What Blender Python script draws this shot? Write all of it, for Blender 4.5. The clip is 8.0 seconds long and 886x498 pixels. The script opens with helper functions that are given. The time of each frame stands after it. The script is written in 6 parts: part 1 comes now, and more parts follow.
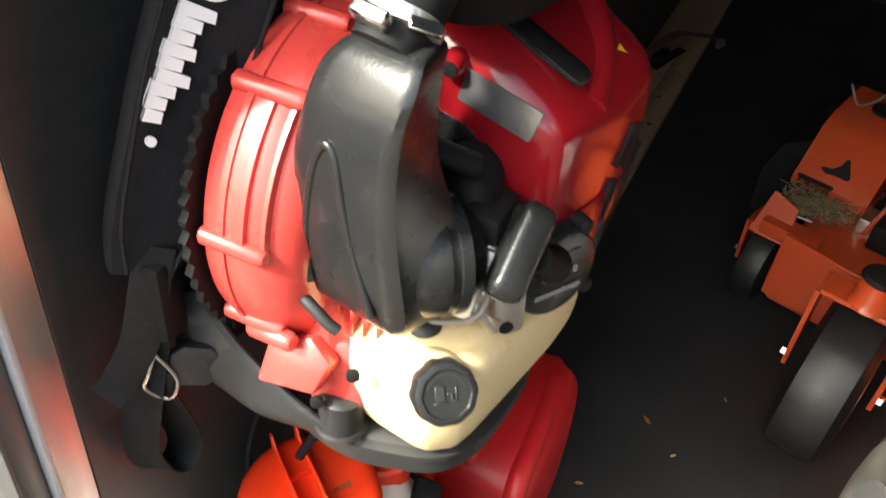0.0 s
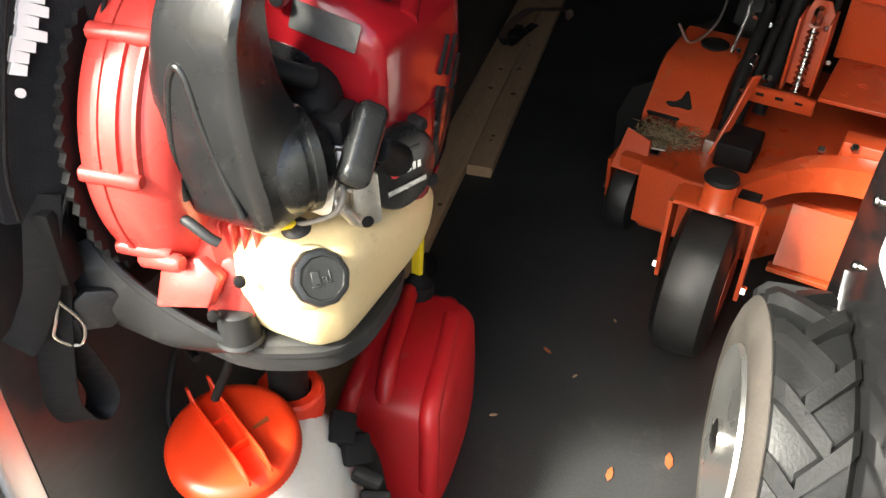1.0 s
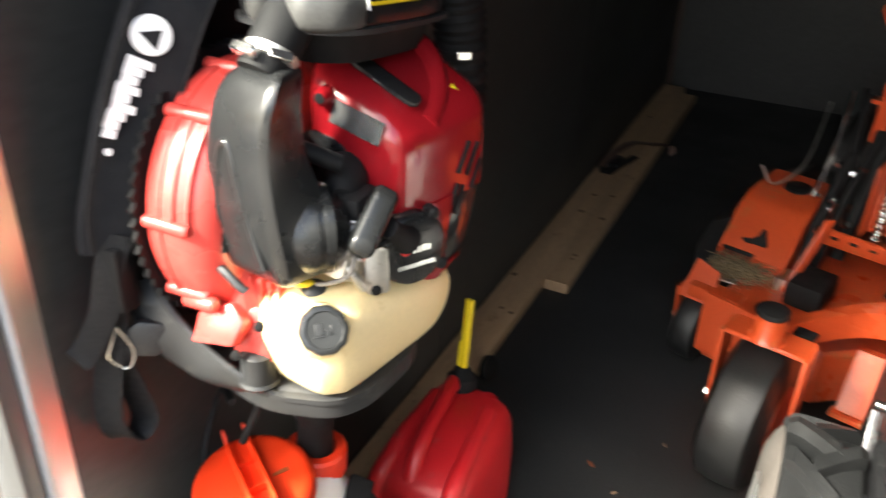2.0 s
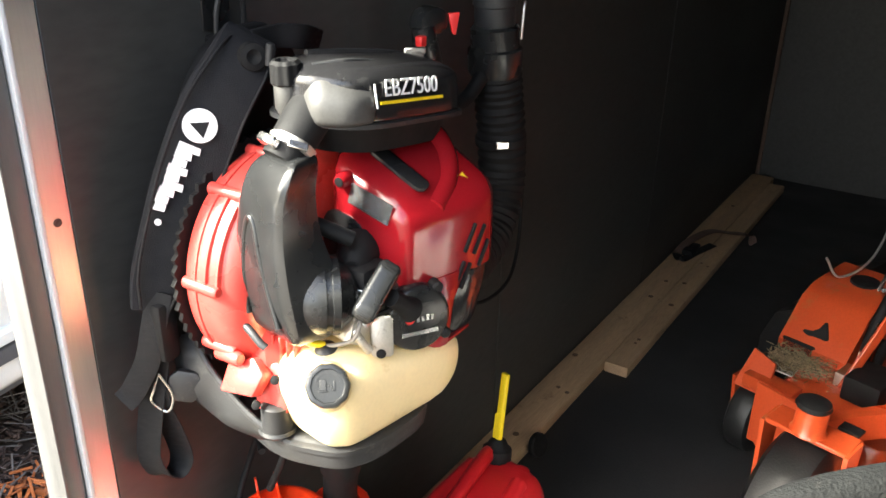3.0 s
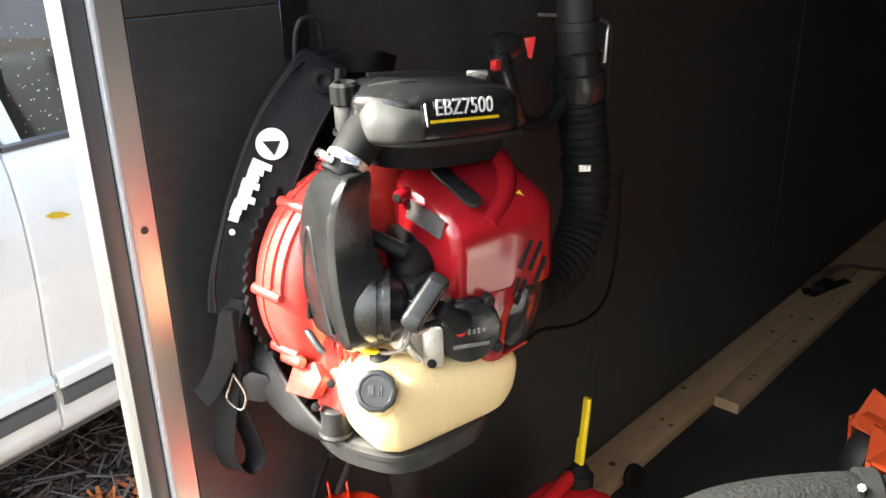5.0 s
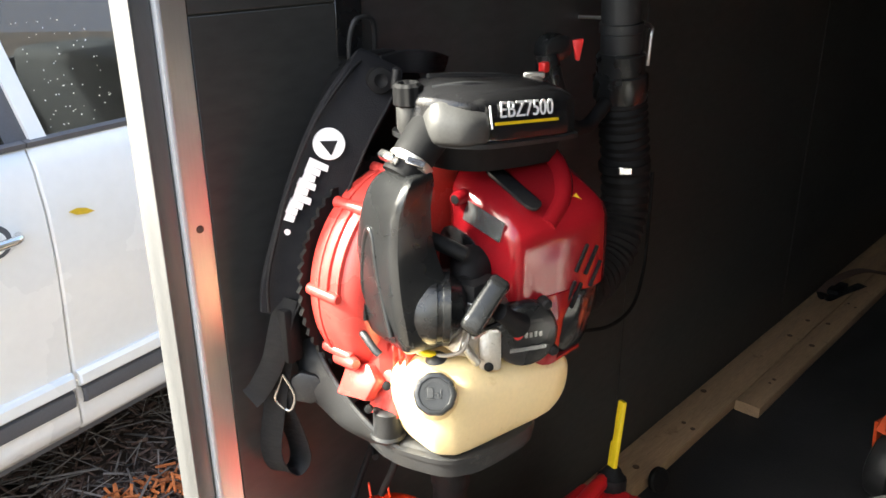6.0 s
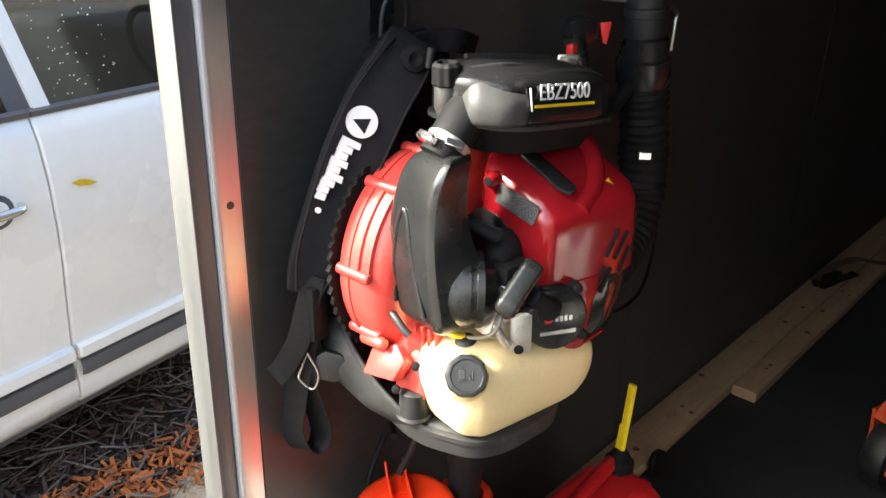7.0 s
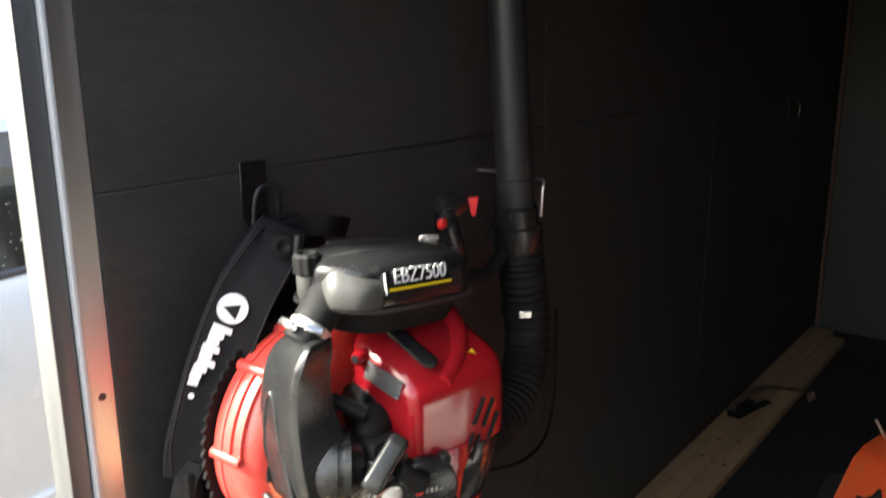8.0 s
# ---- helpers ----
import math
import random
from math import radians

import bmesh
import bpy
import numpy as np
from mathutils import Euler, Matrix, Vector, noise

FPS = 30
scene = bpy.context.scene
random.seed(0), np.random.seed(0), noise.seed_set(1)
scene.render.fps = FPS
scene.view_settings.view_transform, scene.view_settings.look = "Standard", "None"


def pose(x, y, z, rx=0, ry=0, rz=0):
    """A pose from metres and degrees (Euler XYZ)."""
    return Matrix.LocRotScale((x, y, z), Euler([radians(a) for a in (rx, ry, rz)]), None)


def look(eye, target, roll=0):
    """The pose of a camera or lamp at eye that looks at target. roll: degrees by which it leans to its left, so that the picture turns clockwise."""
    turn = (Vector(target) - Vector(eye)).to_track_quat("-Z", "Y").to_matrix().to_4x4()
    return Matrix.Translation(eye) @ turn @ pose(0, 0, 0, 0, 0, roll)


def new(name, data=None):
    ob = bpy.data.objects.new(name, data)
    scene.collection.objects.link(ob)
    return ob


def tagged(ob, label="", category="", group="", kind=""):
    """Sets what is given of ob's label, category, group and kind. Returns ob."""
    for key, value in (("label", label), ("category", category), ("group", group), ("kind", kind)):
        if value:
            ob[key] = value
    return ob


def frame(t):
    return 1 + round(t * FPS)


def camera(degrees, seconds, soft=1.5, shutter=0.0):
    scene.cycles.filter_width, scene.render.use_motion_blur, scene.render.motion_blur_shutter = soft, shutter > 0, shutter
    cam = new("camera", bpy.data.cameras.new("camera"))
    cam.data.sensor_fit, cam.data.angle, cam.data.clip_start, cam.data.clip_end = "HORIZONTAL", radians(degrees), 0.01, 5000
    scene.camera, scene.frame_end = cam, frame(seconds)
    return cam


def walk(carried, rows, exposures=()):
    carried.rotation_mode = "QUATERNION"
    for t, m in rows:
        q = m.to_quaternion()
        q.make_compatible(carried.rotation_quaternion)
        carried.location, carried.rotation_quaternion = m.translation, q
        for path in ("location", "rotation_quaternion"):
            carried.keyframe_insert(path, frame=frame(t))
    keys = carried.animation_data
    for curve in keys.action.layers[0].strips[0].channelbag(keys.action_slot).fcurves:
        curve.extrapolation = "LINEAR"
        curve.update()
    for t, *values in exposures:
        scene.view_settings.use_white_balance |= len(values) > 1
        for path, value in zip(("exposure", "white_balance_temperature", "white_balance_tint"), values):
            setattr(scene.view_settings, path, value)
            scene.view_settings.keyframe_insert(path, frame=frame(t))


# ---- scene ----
cam = camera(56.6, 8.0, shutter=0.3)
PATH = [
    (0, (0.512, -0.347, 1.462), (-0.064, 1.097, 0.204), 6.7),
    (0.5, (0.619, -0.432, 1.449), (0.003, 1.022, 0.223), 1.4),
    (1, (0.627, -0.489, 1.441), (0.236, 1.056, 0.232), 1.5),
    (1.5, (0.647, -0.509, 1.462), (0.22, 1.062, 0.3), 2.8),
    (2, (0.805, -0.566, 1.472), (0.082, 1.026, 0.501), 2.5),
    (2.2, (0.898, -0.605, 1.494), (-0.063, 0.885, 0.569), 0.9),
    (3.3, (1.016, -0.586, 1.521), (0.004, 0.957, 0.749), 1.1),
    (3.5, (1.069, -0.584, 1.516), (-0.043, 0.898, 0.764), -0.0),
    (4, (1.118, -0.542, 1.501), (-0.088, 0.876, 0.769), -1.2),
    (4.5, (1.118, -0.531, 1.508), (-0.161, 0.818, 0.771), -1.8),
    (6, (1.032, -0.6, 1.517), (-0.241, 0.754, 0.777), -0.5),
    (6.5, (0.994, -0.626, 1.52), (-0.266, 0.726, 0.756), 0.1),
    (7, (0.974, -0.645, 1.519), (-0.252, 0.724, 0.731), 1.3),
    (7.5, (1.002, -0.626, 1.555), (-0.188, 0.819, 0.85), 0.3),
    (8, (1.093, -0.599, 1.601), (-0.103, 0.931, 1.123), -0.4),
]
walk(cam, [(t, look(eye, target, roll)) for t, eye, target, roll in PATH], exposures=[(0.0, 1.75, 6600, 1), (1.0, 2.05, 6600, 1), (2.0, 2.45, 6600, 1), (3.5, 2.95, 6600, 1), (4.5, 2.85, 6600, 1), (6.0, 2.5, 6600, 1), (7.0, 2.2, 6600, 1), (7.5, 1.9, 6600, 1), (8.0, 2.4, 6600, 1)])

# ---- light ----
SUN_DIR = Vector((-0.66, -0.85, 0.92)).normalized()
world = bpy.data.worlds.new("world")
scene.world = world
world.use_nodes = True
wn = world.node_tree.nodes
sky = wn.new("ShaderNodeTexSky")
sky.sky_type = "NISHITA"
sky.sun_disc = False
sky.sun_elevation = math.asin(SUN_DIR.z)
sky.sun_rotation = math.atan2(SUN_DIR.x, SUN_DIR.y)
sky.air_density, sky.dust_density = 0.7, 5.0
world.node_tree.links.new(sky.outputs[0], wn["Background"].inputs[0])
wn["Background"].inputs[1].default_value = 0.19
sun_data = bpy.data.lights.new("sun", "SUN")
sun_data.energy, sun_data.angle, sun_data.color = 5.0, radians(6), (1.0, 0.95, 0.88)
sun = new("sun", sun_data)
sun.matrix_world = look(SUN_DIR * 20, (0, 0, 0))


# ---- materials ----
def material(name, color, rough=0.5, metal=0.0, vary=0.15, scale=8.0, fine=120.0, bump=0.15, spots=0.0, spot_color=(0.3, 0.25, 0.2),
             spread=0.0, coat=0.0, random_tint=0.0, stretch=(1, 1, 1), specular=0.5, transmission=0.0, alpha=1.0, sub=0.0):
    m = bpy.data.materials.new(name)
    m.use_nodes = True
    nt = m.node_tree
    n, l = nt.nodes, nt.links
    b = n["Principled BSDF"]
    tc = n.new("ShaderNodeTexCoord")
    mp = n.new("ShaderNodeMapping")
    mp.inputs["Scale"].default_value = stretch
    l.new(tc.outputs["Object"], mp.inputs[0])
    big, small = n.new("ShaderNodeTexNoise"), n.new("ShaderNodeTexNoise")
    big.inputs["Scale"].default_value, big.inputs["Detail"].default_value = scale, 6
    small.inputs["Scale"].default_value, small.inputs["Detail"].default_value = fine, 3
    l.new(mp.outputs[0], big.inputs["Vector"])
    l.new(mp.outputs[0], small.inputs["Vector"])
    add = n.new("ShaderNodeMath")
    add.operation = "ADD"
    l.new(big.outputs["Fac"], add.inputs[0])
    l.new(small.outputs["Fac"], add.inputs[1])
    ramp = n.new("ShaderNodeMapRange")
    ramp.inputs["From Min"].default_value, ramp.inputs["From Max"].default_value = 0.6, 1.4
    ramp.inputs["To Min"].default_value, ramp.inputs["To Max"].default_value = 1 - vary, 1 + vary
    l.new(add.outputs[0], ramp.inputs[0])
    col = n.new("ShaderNodeVectorMath")
    col.operation = "SCALE"
    col.inputs[0].default_value = color
    last = ramp.outputs[0]
    if random_tint:
        info = n.new("ShaderNodeNewGeometry")
        tint = n.new("ShaderNodeMapRange")
        tint.inputs["To Min"].default_value, tint.inputs["To Max"].default_value = 1 - random_tint, 1 + random_tint
        l.new(info.outputs["Random Per Island"], tint.inputs[0])
        mul = n.new("ShaderNodeMath")
        mul.operation = "MULTIPLY"
        l.new(last, mul.inputs[0])
        l.new(tint.outputs[0], mul.inputs[1])
        last = mul.outputs[0]
    l.new(last, col.inputs["Scale"])
    out = col.outputs[0]
    if spots:
        sn = n.new("ShaderNodeTexNoise")
        sn.inputs["Scale"].default_value, sn.inputs["Detail"].default_value = scale * 2.3, 8
        sn.inputs["Roughness"].default_value = 0.65
        l.new(tc.outputs["Object"], sn.inputs["Vector"])
        sr = n.new("ShaderNodeMapRange")
        sr.inputs["From Min"].default_value, sr.inputs["From Max"].default_value = 0.62 - spots * 0.12, 0.72
        l.new(sn.outputs["Fac"], sr.inputs[0])
        mix = n.new("ShaderNodeMix")
        mix.data_type = "RGBA"
        l.new(sr.outputs[0], mix.inputs[0])
        l.new(out, mix.inputs[6])
        mix.inputs[7].default_value = (*spot_color, 1)
        out = mix.outputs[2]
    l.new(out, b.inputs["Base Color"])
    rr = n.new("ShaderNodeMapRange")
    rr.inputs["From Min"].default_value, rr.inputs["From Max"].default_value = 0.3, 0.7
    rr.inputs["To Min"].default_value, rr.inputs["To Max"].default_value = max(0.02, rough * 0.8), min(1, rough * 1.2)
    l.new(big.outputs["Fac"], rr.inputs[0])
    l.new(rr.outputs[0], b.inputs["Roughness"])
    b.inputs["Metallic"].default_value = metal
    b.inputs["Coat Weight"].default_value = coat
    b.inputs["Coat Roughness"].default_value = 0.08
    b.inputs["Specular IOR Level"].default_value = specular
    b.inputs["Transmission Weight"].default_value = transmission
    b.inputs["Alpha"].default_value = alpha
    if sub:
        b.inputs["Subsurface Weight"].default_value = sub
        b.inputs["Subsurface Radius"].default_value = (0.012, 0.009, 0.005)
        b.inputs["Subsurface Scale"].default_value = 1.0
    if bump:
        bp = n.new("ShaderNodeBump")
        bp.inputs["Strength"].default_value, bp.inputs["Distance"].default_value = bump, 0.002
        l.new(small.outputs["Fac"], bp.inputs["Height"])
        l.new(bp.outputs[0], b.inputs["Normal"])
    return m


M_RED = material("red_moulded_plastic", (0.52, 0.05, 0.042), 0.27, vary=0.1, scale=14, fine=300, bump=0.05, coat=0.15, spots=0.15, spot_color=(0.55, 0.11, 0.09))
M_REDGLOSS = material("glossy_red_plastic", (0.24, 0.007, 0.012), 0.19, vary=0.06, scale=10, fine=250, bump=0.03, coat=0.25)
M_BLK = material("worn_black_plastic", (0.012, 0.0125, 0.013), 0.27, specular=0.5, vary=0.3, scale=18, fine=350, bump=0.12, spots=0.2, spot_color=(0.032, 0.032, 0.032))
M_BLKDARK = material("black_rubber", (0.005, 0.005, 0.0055), 0.72, specular=0.25, vary=0.25, scale=20, fine=300, bump=0.15)
M_DUCT = material("dust_filmed_black_plastic", (0.011, 0.0115, 0.012), 0.27, vary=0.15, scale=14, fine=350, bump=0.08, spots=0.12, spot_color=(0.028, 0.0275, 0.027), specular=0.55)
M_GLOSSBLK = material("glossy_black_panel", (0.014, 0.014, 0.015), 0.16, vary=0.2, scale=12, fine=200, bump=0.04, spots=0.2, spot_color=(0.03, 0.03, 0.03))
M_GREYBLK = material("dusty_dark_grey_plastic", (0.017, 0.0175, 0.0185), 0.45, vary=0.25, scale=14, fine=260, bump=0.12, spots=0.25, spot_color=(0.055, 0.052, 0.048))
# Grey holds both dust and the lit sheen of the cleaner's front.
M_DUST_SHEEN = material("dust_and_sheen_plastic", (0.035, 0.0345, 0.033), 0.55, vary=0.3, scale=22, fine=260, bump=0.12, spots=0.3, spot_color=(0.03, 0.03, 0.03))
M_FABRIC = material("black_woven_nylon", (0.010, 0.010, 0.012), 0.8, specular=0.3, vary=0.25, scale=25, fine=700, bump=0.5)
M_WEB = material("black_webbing", (0.006, 0.006, 0.007), 0.6, specular=0.3, vary=0.3, scale=60, fine=500, bump=0.6, stretch=(1, 1, 4))
M_TANK = material("translucent_cream_polyethylene", (0.78, 0.62, 0.34), 0.38, vary=0.06, scale=9, fine=160, bump=0.05, sub=0.15, spots=0.12, spot_color=(0.62, 0.46, 0.22))
M_WHITEPE = material("translucent_white_polyethylene", (0.84, 0.81, 0.74), 0.4, vary=0.05, scale=10, fine=160, bump=0.05, sub=0.3)
M_ORANGECAP = material("orange_plastic", (0.80, 0.045, 0.010), 0.36, vary=0.07, scale=16, fine=240, bump=0.05, sub=0.08)
M_REDCAP = material("red_orange_plastic", (0.75, 0.04, 0.014), 0.4, vary=0.07, scale=16, fine=240, bump=0.05)
M_CAN = material("red_polyethylene_can", (0.45, 0.010, 0.015), 0.4, vary=0.1, scale=9, fine=200, bump=0.08, sub=0.05, spots=0.1, spot_color=(0.4, 0.05, 0.05))
M_YEL = material("yellow_plastic", (0.80, 0.58, 0.02), 0.4, vary=0.08, scale=20, fine=200, bump=0.05)
M_ALU = material("cast_aluminium", (0.62, 0.60, 0.56), 0.42, 1.0, vary=0.12, scale=30, fine=260, bump=0.3, spots=0.3, spot_color=(0.25, 0.22, 0.18))
M_CHROME = material("bright_steel", (0.75, 0.74, 0.72), 0.2, 1.0, vary=0.06, scale=40, fine=300, bump=0.05)
M_LABEL = material("brushed_silver_label", (0.66, 0.66, 0.66), 0.22, 0.9, vary=0.05, scale=12, fine=300, bump=0.03)
M_WHITE = material("white_print", (0.82, 0.82, 0.82), 0.55, vary=0.04, scale=30, fine=300, bump=0.0)
M_BLUE = material("blue_print", (0.03, 0.06, 0.4), 0.4, vary=0.05, bump=0.0)
M_REDPRINT = material("red_print", (0.6, 0.02, 0.02), 0.4, vary=0.05, bump=0.0)
M_CLEAR = material("smoky_fuel_line", (0.22, 0.2, 0.18), 0.3, vary=0.1, bump=0.0)
M_WALL = material("black_painted_panel", (0.044, 0.0435, 0.041), 0.5, vary=0.25, scale=2.2, fine=60, bump=0.12, spots=0.18, spot_color=(0.045, 0.043, 0.04), stretch=(1, 0.35, 1), specular=0.35)
M_FLOOR = material("dark_grey_trailer_floor", (0.020, 0.0205, 0.021), 0.6, vary=0.35, scale=3.0, fine=150, bump=0.35, spots=0.3, spot_color=(0.034, 0.033, 0.032))
M_POST = material("satin_aluminium_post", (0.55, 0.54, 0.53), 0.45, 1.0, vary=0.06, scale=5, fine=90, bump=0.08, stretch=(6, 6, 0.3))
M_POSTG = material("dull_grey_aluminium", (0.13, 0.13, 0.13), 0.5, 0.5, vary=0.1, scale=8, fine=120, bump=0.1, stretch=(4, 4, 0.4))
M_POSTW = material("white_trim_edge", (0.6, 0.6, 0.59), 0.4, vary=0.08, scale=6, fine=120, bump=0.08)
M_PINE = material("weathered_pine", (0.36, 0.235, 0.135), 0.7, vary=0.3, scale=5, fine=50, bump=0.35, stretch=(6, 0.5, 6), spots=0.2, spot_color=(0.17, 0.10, 0.055))
M_KNOT = material("pine_knot", (0.09, 0.05, 0.025), 0.7, vary=0.3, scale=40, fine=120)
M_ORANGE = material("orange_mower_paint", (0.46, 0.060, 0.017), 0.33, vary=0.14, scale=6, fine=160, bump=0.06, coat=0.2, spots=0.35, spot_color=(0.33, 0.11, 0.04))
M_TYRE = material("dusty_tyre_rubber", (0.007, 0.0072, 0.0075), 0.45, vary=0.35, scale=14, fine=180, bump=0.3, spots=0.2, spot_color=(0.018, 0.017, 0.016))
M_TYREBROWN = material("dirty_tyre_sidewall", (0.055, 0.047, 0.041), 0.7, vary=0.25, scale=14, fine=180, bump=0.25, spots=0.3, spot_color=(0.07, 0.06, 0.05))
M_RIM = material("painted_silver_rim", (0.55, 0.55, 0.54), 0.3, 0.9, vary=0.08, scale=8, fine=120, bump=0.05)
M_FOAM = material("dark_foam_grip", (0.007, 0.0075, 0.0075), 0.85, vary=0.4, scale=60, fine=420, bump=0.9, spots=0.35, spot_color=(0.016, 0.016, 0.015), specular=0.15)
M_GRASS = material("dried_grass_clippings", (0.20, 0.15, 0.085), 0.9, vary=0.3, scale=30, fine=200, random_tint=0.5)
M_CARPAINT = material("white_car_paint", (0.90, 0.89, 0.87), 0.25, vary=0.03, scale=2, fine=30, bump=0.0, coat=0.6)
M_CARTRIM = material("dark_grey_car_moulding", (0.10, 0.10, 0.11), 0.45, vary=0.12, scale=8, fine=150, bump=0.1)
M_SEAT = material("grey_car_seat_fabric", (0.045, 0.045, 0.048), 0.85, vary=0.15, scale=20, fine=300, bump=0.3)
M_MULCH = material("brown_bark_mulch", (0.085, 0.050, 0.036), 0.75, vary=0.35, scale=20, fine=140, bump=0.4, random_tint=0.75)
M_TWIG = material("grey_dry_twig", (0.17, 0.14, 0.12), 0.75, vary=0.3, scale=30, fine=200, bump=0.3, random_tint=0.5)
M_SOIL = material("dark_mulch_soil", (0.06, 0.04, 0.028), 0.85, vary=0.4, scale=6, fine=60, bump=0.8, spots=0.4, spot_color=(0.13, 0.075, 0.04))
M_SAND = material("sandy_concrete", (0.42, 0.34, 0.24), 0.85, vary=0.2, scale=9, fine=180, bump=0.5, spots=0.3, spot_color=(0.2, 0.14, 0.09))
M_NEEDLE = material("orange_pine_straw", (0.42, 0.12, 0.03), 0.7, vary=0.3, scale=40, fine=200, random_tint=0.5)
M_LEAFR = material("dry_red_leaf", (0.35, 0.09, 0.03), 0.6, vary=0.3, scale=40, fine=200, bump=0.3)
M_LEAFY = material("yellow_leaf", (0.75, 0.5, 0.03), 0.6, vary=0.2, scale=40, fine=200, bump=0.3)
M_STRAPF = material("faded_ratchet_strap", (0.10, 0.06, 0.045), 0.8, vary=0.3, scale=30, fine=300, bump=0.4)


def glass(name, color, rough=0.02):
    m = bpy.data.materials.new(name)
    m.use_nodes = True
    b = m.node_tree.nodes["Principled BSDF"]
    b.inputs["Base Color"].default_value = (*color, 1)
    b.inputs["Transmission Weight"].default_value = 1.0
    b.inputs["Roughness"].default_value = rough
    b.inputs["IOR"].default_value = 1.45
    return m


M_GLASS = glass("tinted_car_glass", (0.13, 0.145, 0.15))


# ---- building helpers ----
def thing(name, label, category, group="", kind="", at=(0, 0, 0)):
    ob = new(name)
    ob.empty_display_size = 0.05
    ob.location = at
    return tagged(ob, label, category, group, kind)


def part(name, bm, mat, parent=None, label="", sharp=38):
    bmesh.ops.recalc_face_normals(bm, faces=bm.faces)
    lim = radians(sharp)
    for f in bm.faces:
        f.smooth = True
    for e in bm.edges:
        e.smooth = len(e.link_faces) == 2 and e.calc_face_angle(0) < lim
    me = bpy.data.meshes.new(name)
    bm.to_mesh(me)
    bm.free()
    me.materials.append(mat)
    ob = new(name, me)
    if parent is not None:
        ob.parent = parent
        if parent.parent is None:
            ob.matrix_parent_inverse = Matrix.Translation(-parent.location)
    if label:
        ob["label"] = label
    return ob


def structure(name, bm, mat, label, category):
    return tagged(part(name, bm, mat), label, category, kind="structure")


def box(lo, hi, bevel=0.0, seg=2, m=None, bm=None):
    bm = bm or bmesh.new()
    lo, hi = Vector(lo), Vector(hi)
    vs = bmesh.ops.create_cube(bm, size=1.0)["verts"]
    bmesh.ops.transform(bm, matrix=Matrix.Translation((lo + hi) / 2) @ Matrix.Diagonal((*(hi - lo), 1)), verts=vs)
    if bevel:
        es = list({e for v in vs for e in v.link_edges})
        r = bmesh.ops.bevel(bm, geom=es, offset=bevel, segments=seg, affect="EDGES", profile=0.5)
        vs = list({v for f in r["faces"] for v in f.verts} | {v for v in vs if v.is_valid})
    if m is not None:
        bmesh.ops.transform(bm, matrix=m, verts=[v for v in vs if v.is_valid])
    return bm


def axis_frame(d):
    d = Vector(d).normalized()
    a = Vector((0, 0, 1)) if abs(d.z) < 0.9 else Vector((0, 1, 0))
    u = a.cross(d).normalized()
    return u, d.cross(u)


def loft(rings, bm=None, closed=False, caps=True):
    bm = bm or bmesh.new()
    rows = [[bm.verts.new(p) for p in ring] for ring in rings]
    n = len(rows[0])
    pairs = list(zip(rows, rows[1:])) + ([(rows[-1], rows[0])] if closed else [])
    for a, b in pairs:
        for i in range(n):
            bm.faces.new((a[i], a[(i + 1) % n], b[(i + 1) % n], b[i]))
    if caps and not closed:
        bm.faces.new(rows[0])
        bm.faces.new(rows[-1])
    return bm


def lathe(origin, d, profile, seg=24, bm=None, ripple=0.0, lobes=0):
    """profile: (along, radius) pairs round the axis d from origin."""
    u, v = axis_frame(d)
    d, o = Vector(d).normalized(), Vector(origin)
    rings = []
    for a, r in profile:
        ring = []
        for i in range(seg):
            t = 2 * math.pi * i / seg
            rr = max(r, 0.0004) * (1 + ripple * math.cos(lobes * t))
            ring.append(o + d * a + (u * math.cos(t) + v * math.sin(t)) * rr)
        rings.append(ring)
    return loft(rings, bm)


def smooth_path(points, steps=6):
    pts = [Vector(p) for p in points]
    pts = [2 * pts[0] - pts[1], *pts, 2 * pts[-1] - pts[-2]]
    out = []
    for a, b, c, d in zip(pts, pts[1:], pts[2:], pts[3:]):
        for k in range(steps):
            t = k / steps
            out.append(0.5 * ((2 * b) + (c - a) * t + (2 * a - 5 * b + 4 * c - d) * t * t + (3 * b - a - 3 * c + d) * t ** 3))
    return out + [pts[-2]]


def pipe(points, r, seg=10, steps=6, bm=None, ribs=None):
    """A round pipe along a smooth path; r: one radius, or a function of the share of the way."""
    path = smooth_path(points, steps) if steps else [Vector(p) for p in points]
    rings, u = [], None
    for i, p in enumerate(path):
        d = (path[min(i + 1, len(path) - 1)] - path[max(i - 1, 0)]).normalized()
        if u is None:
            u, _ = axis_frame(d)
        u = (u - d * u.dot(d)).normalized()
        v = d.cross(u)
        s = i / (len(path) - 1)
        rr = r(s) if callable(r) else r
        if ribs:
            rr *= 1 + ribs[1] * math.cos(2 * math.pi * ribs[0] * s)
        rings.append([p + (u * math.cos(2 * math.pi * k / seg) + v * math.sin(2 * math.pi * k / seg)) * rr for k in range(seg)])
    return loft(rings, bm)


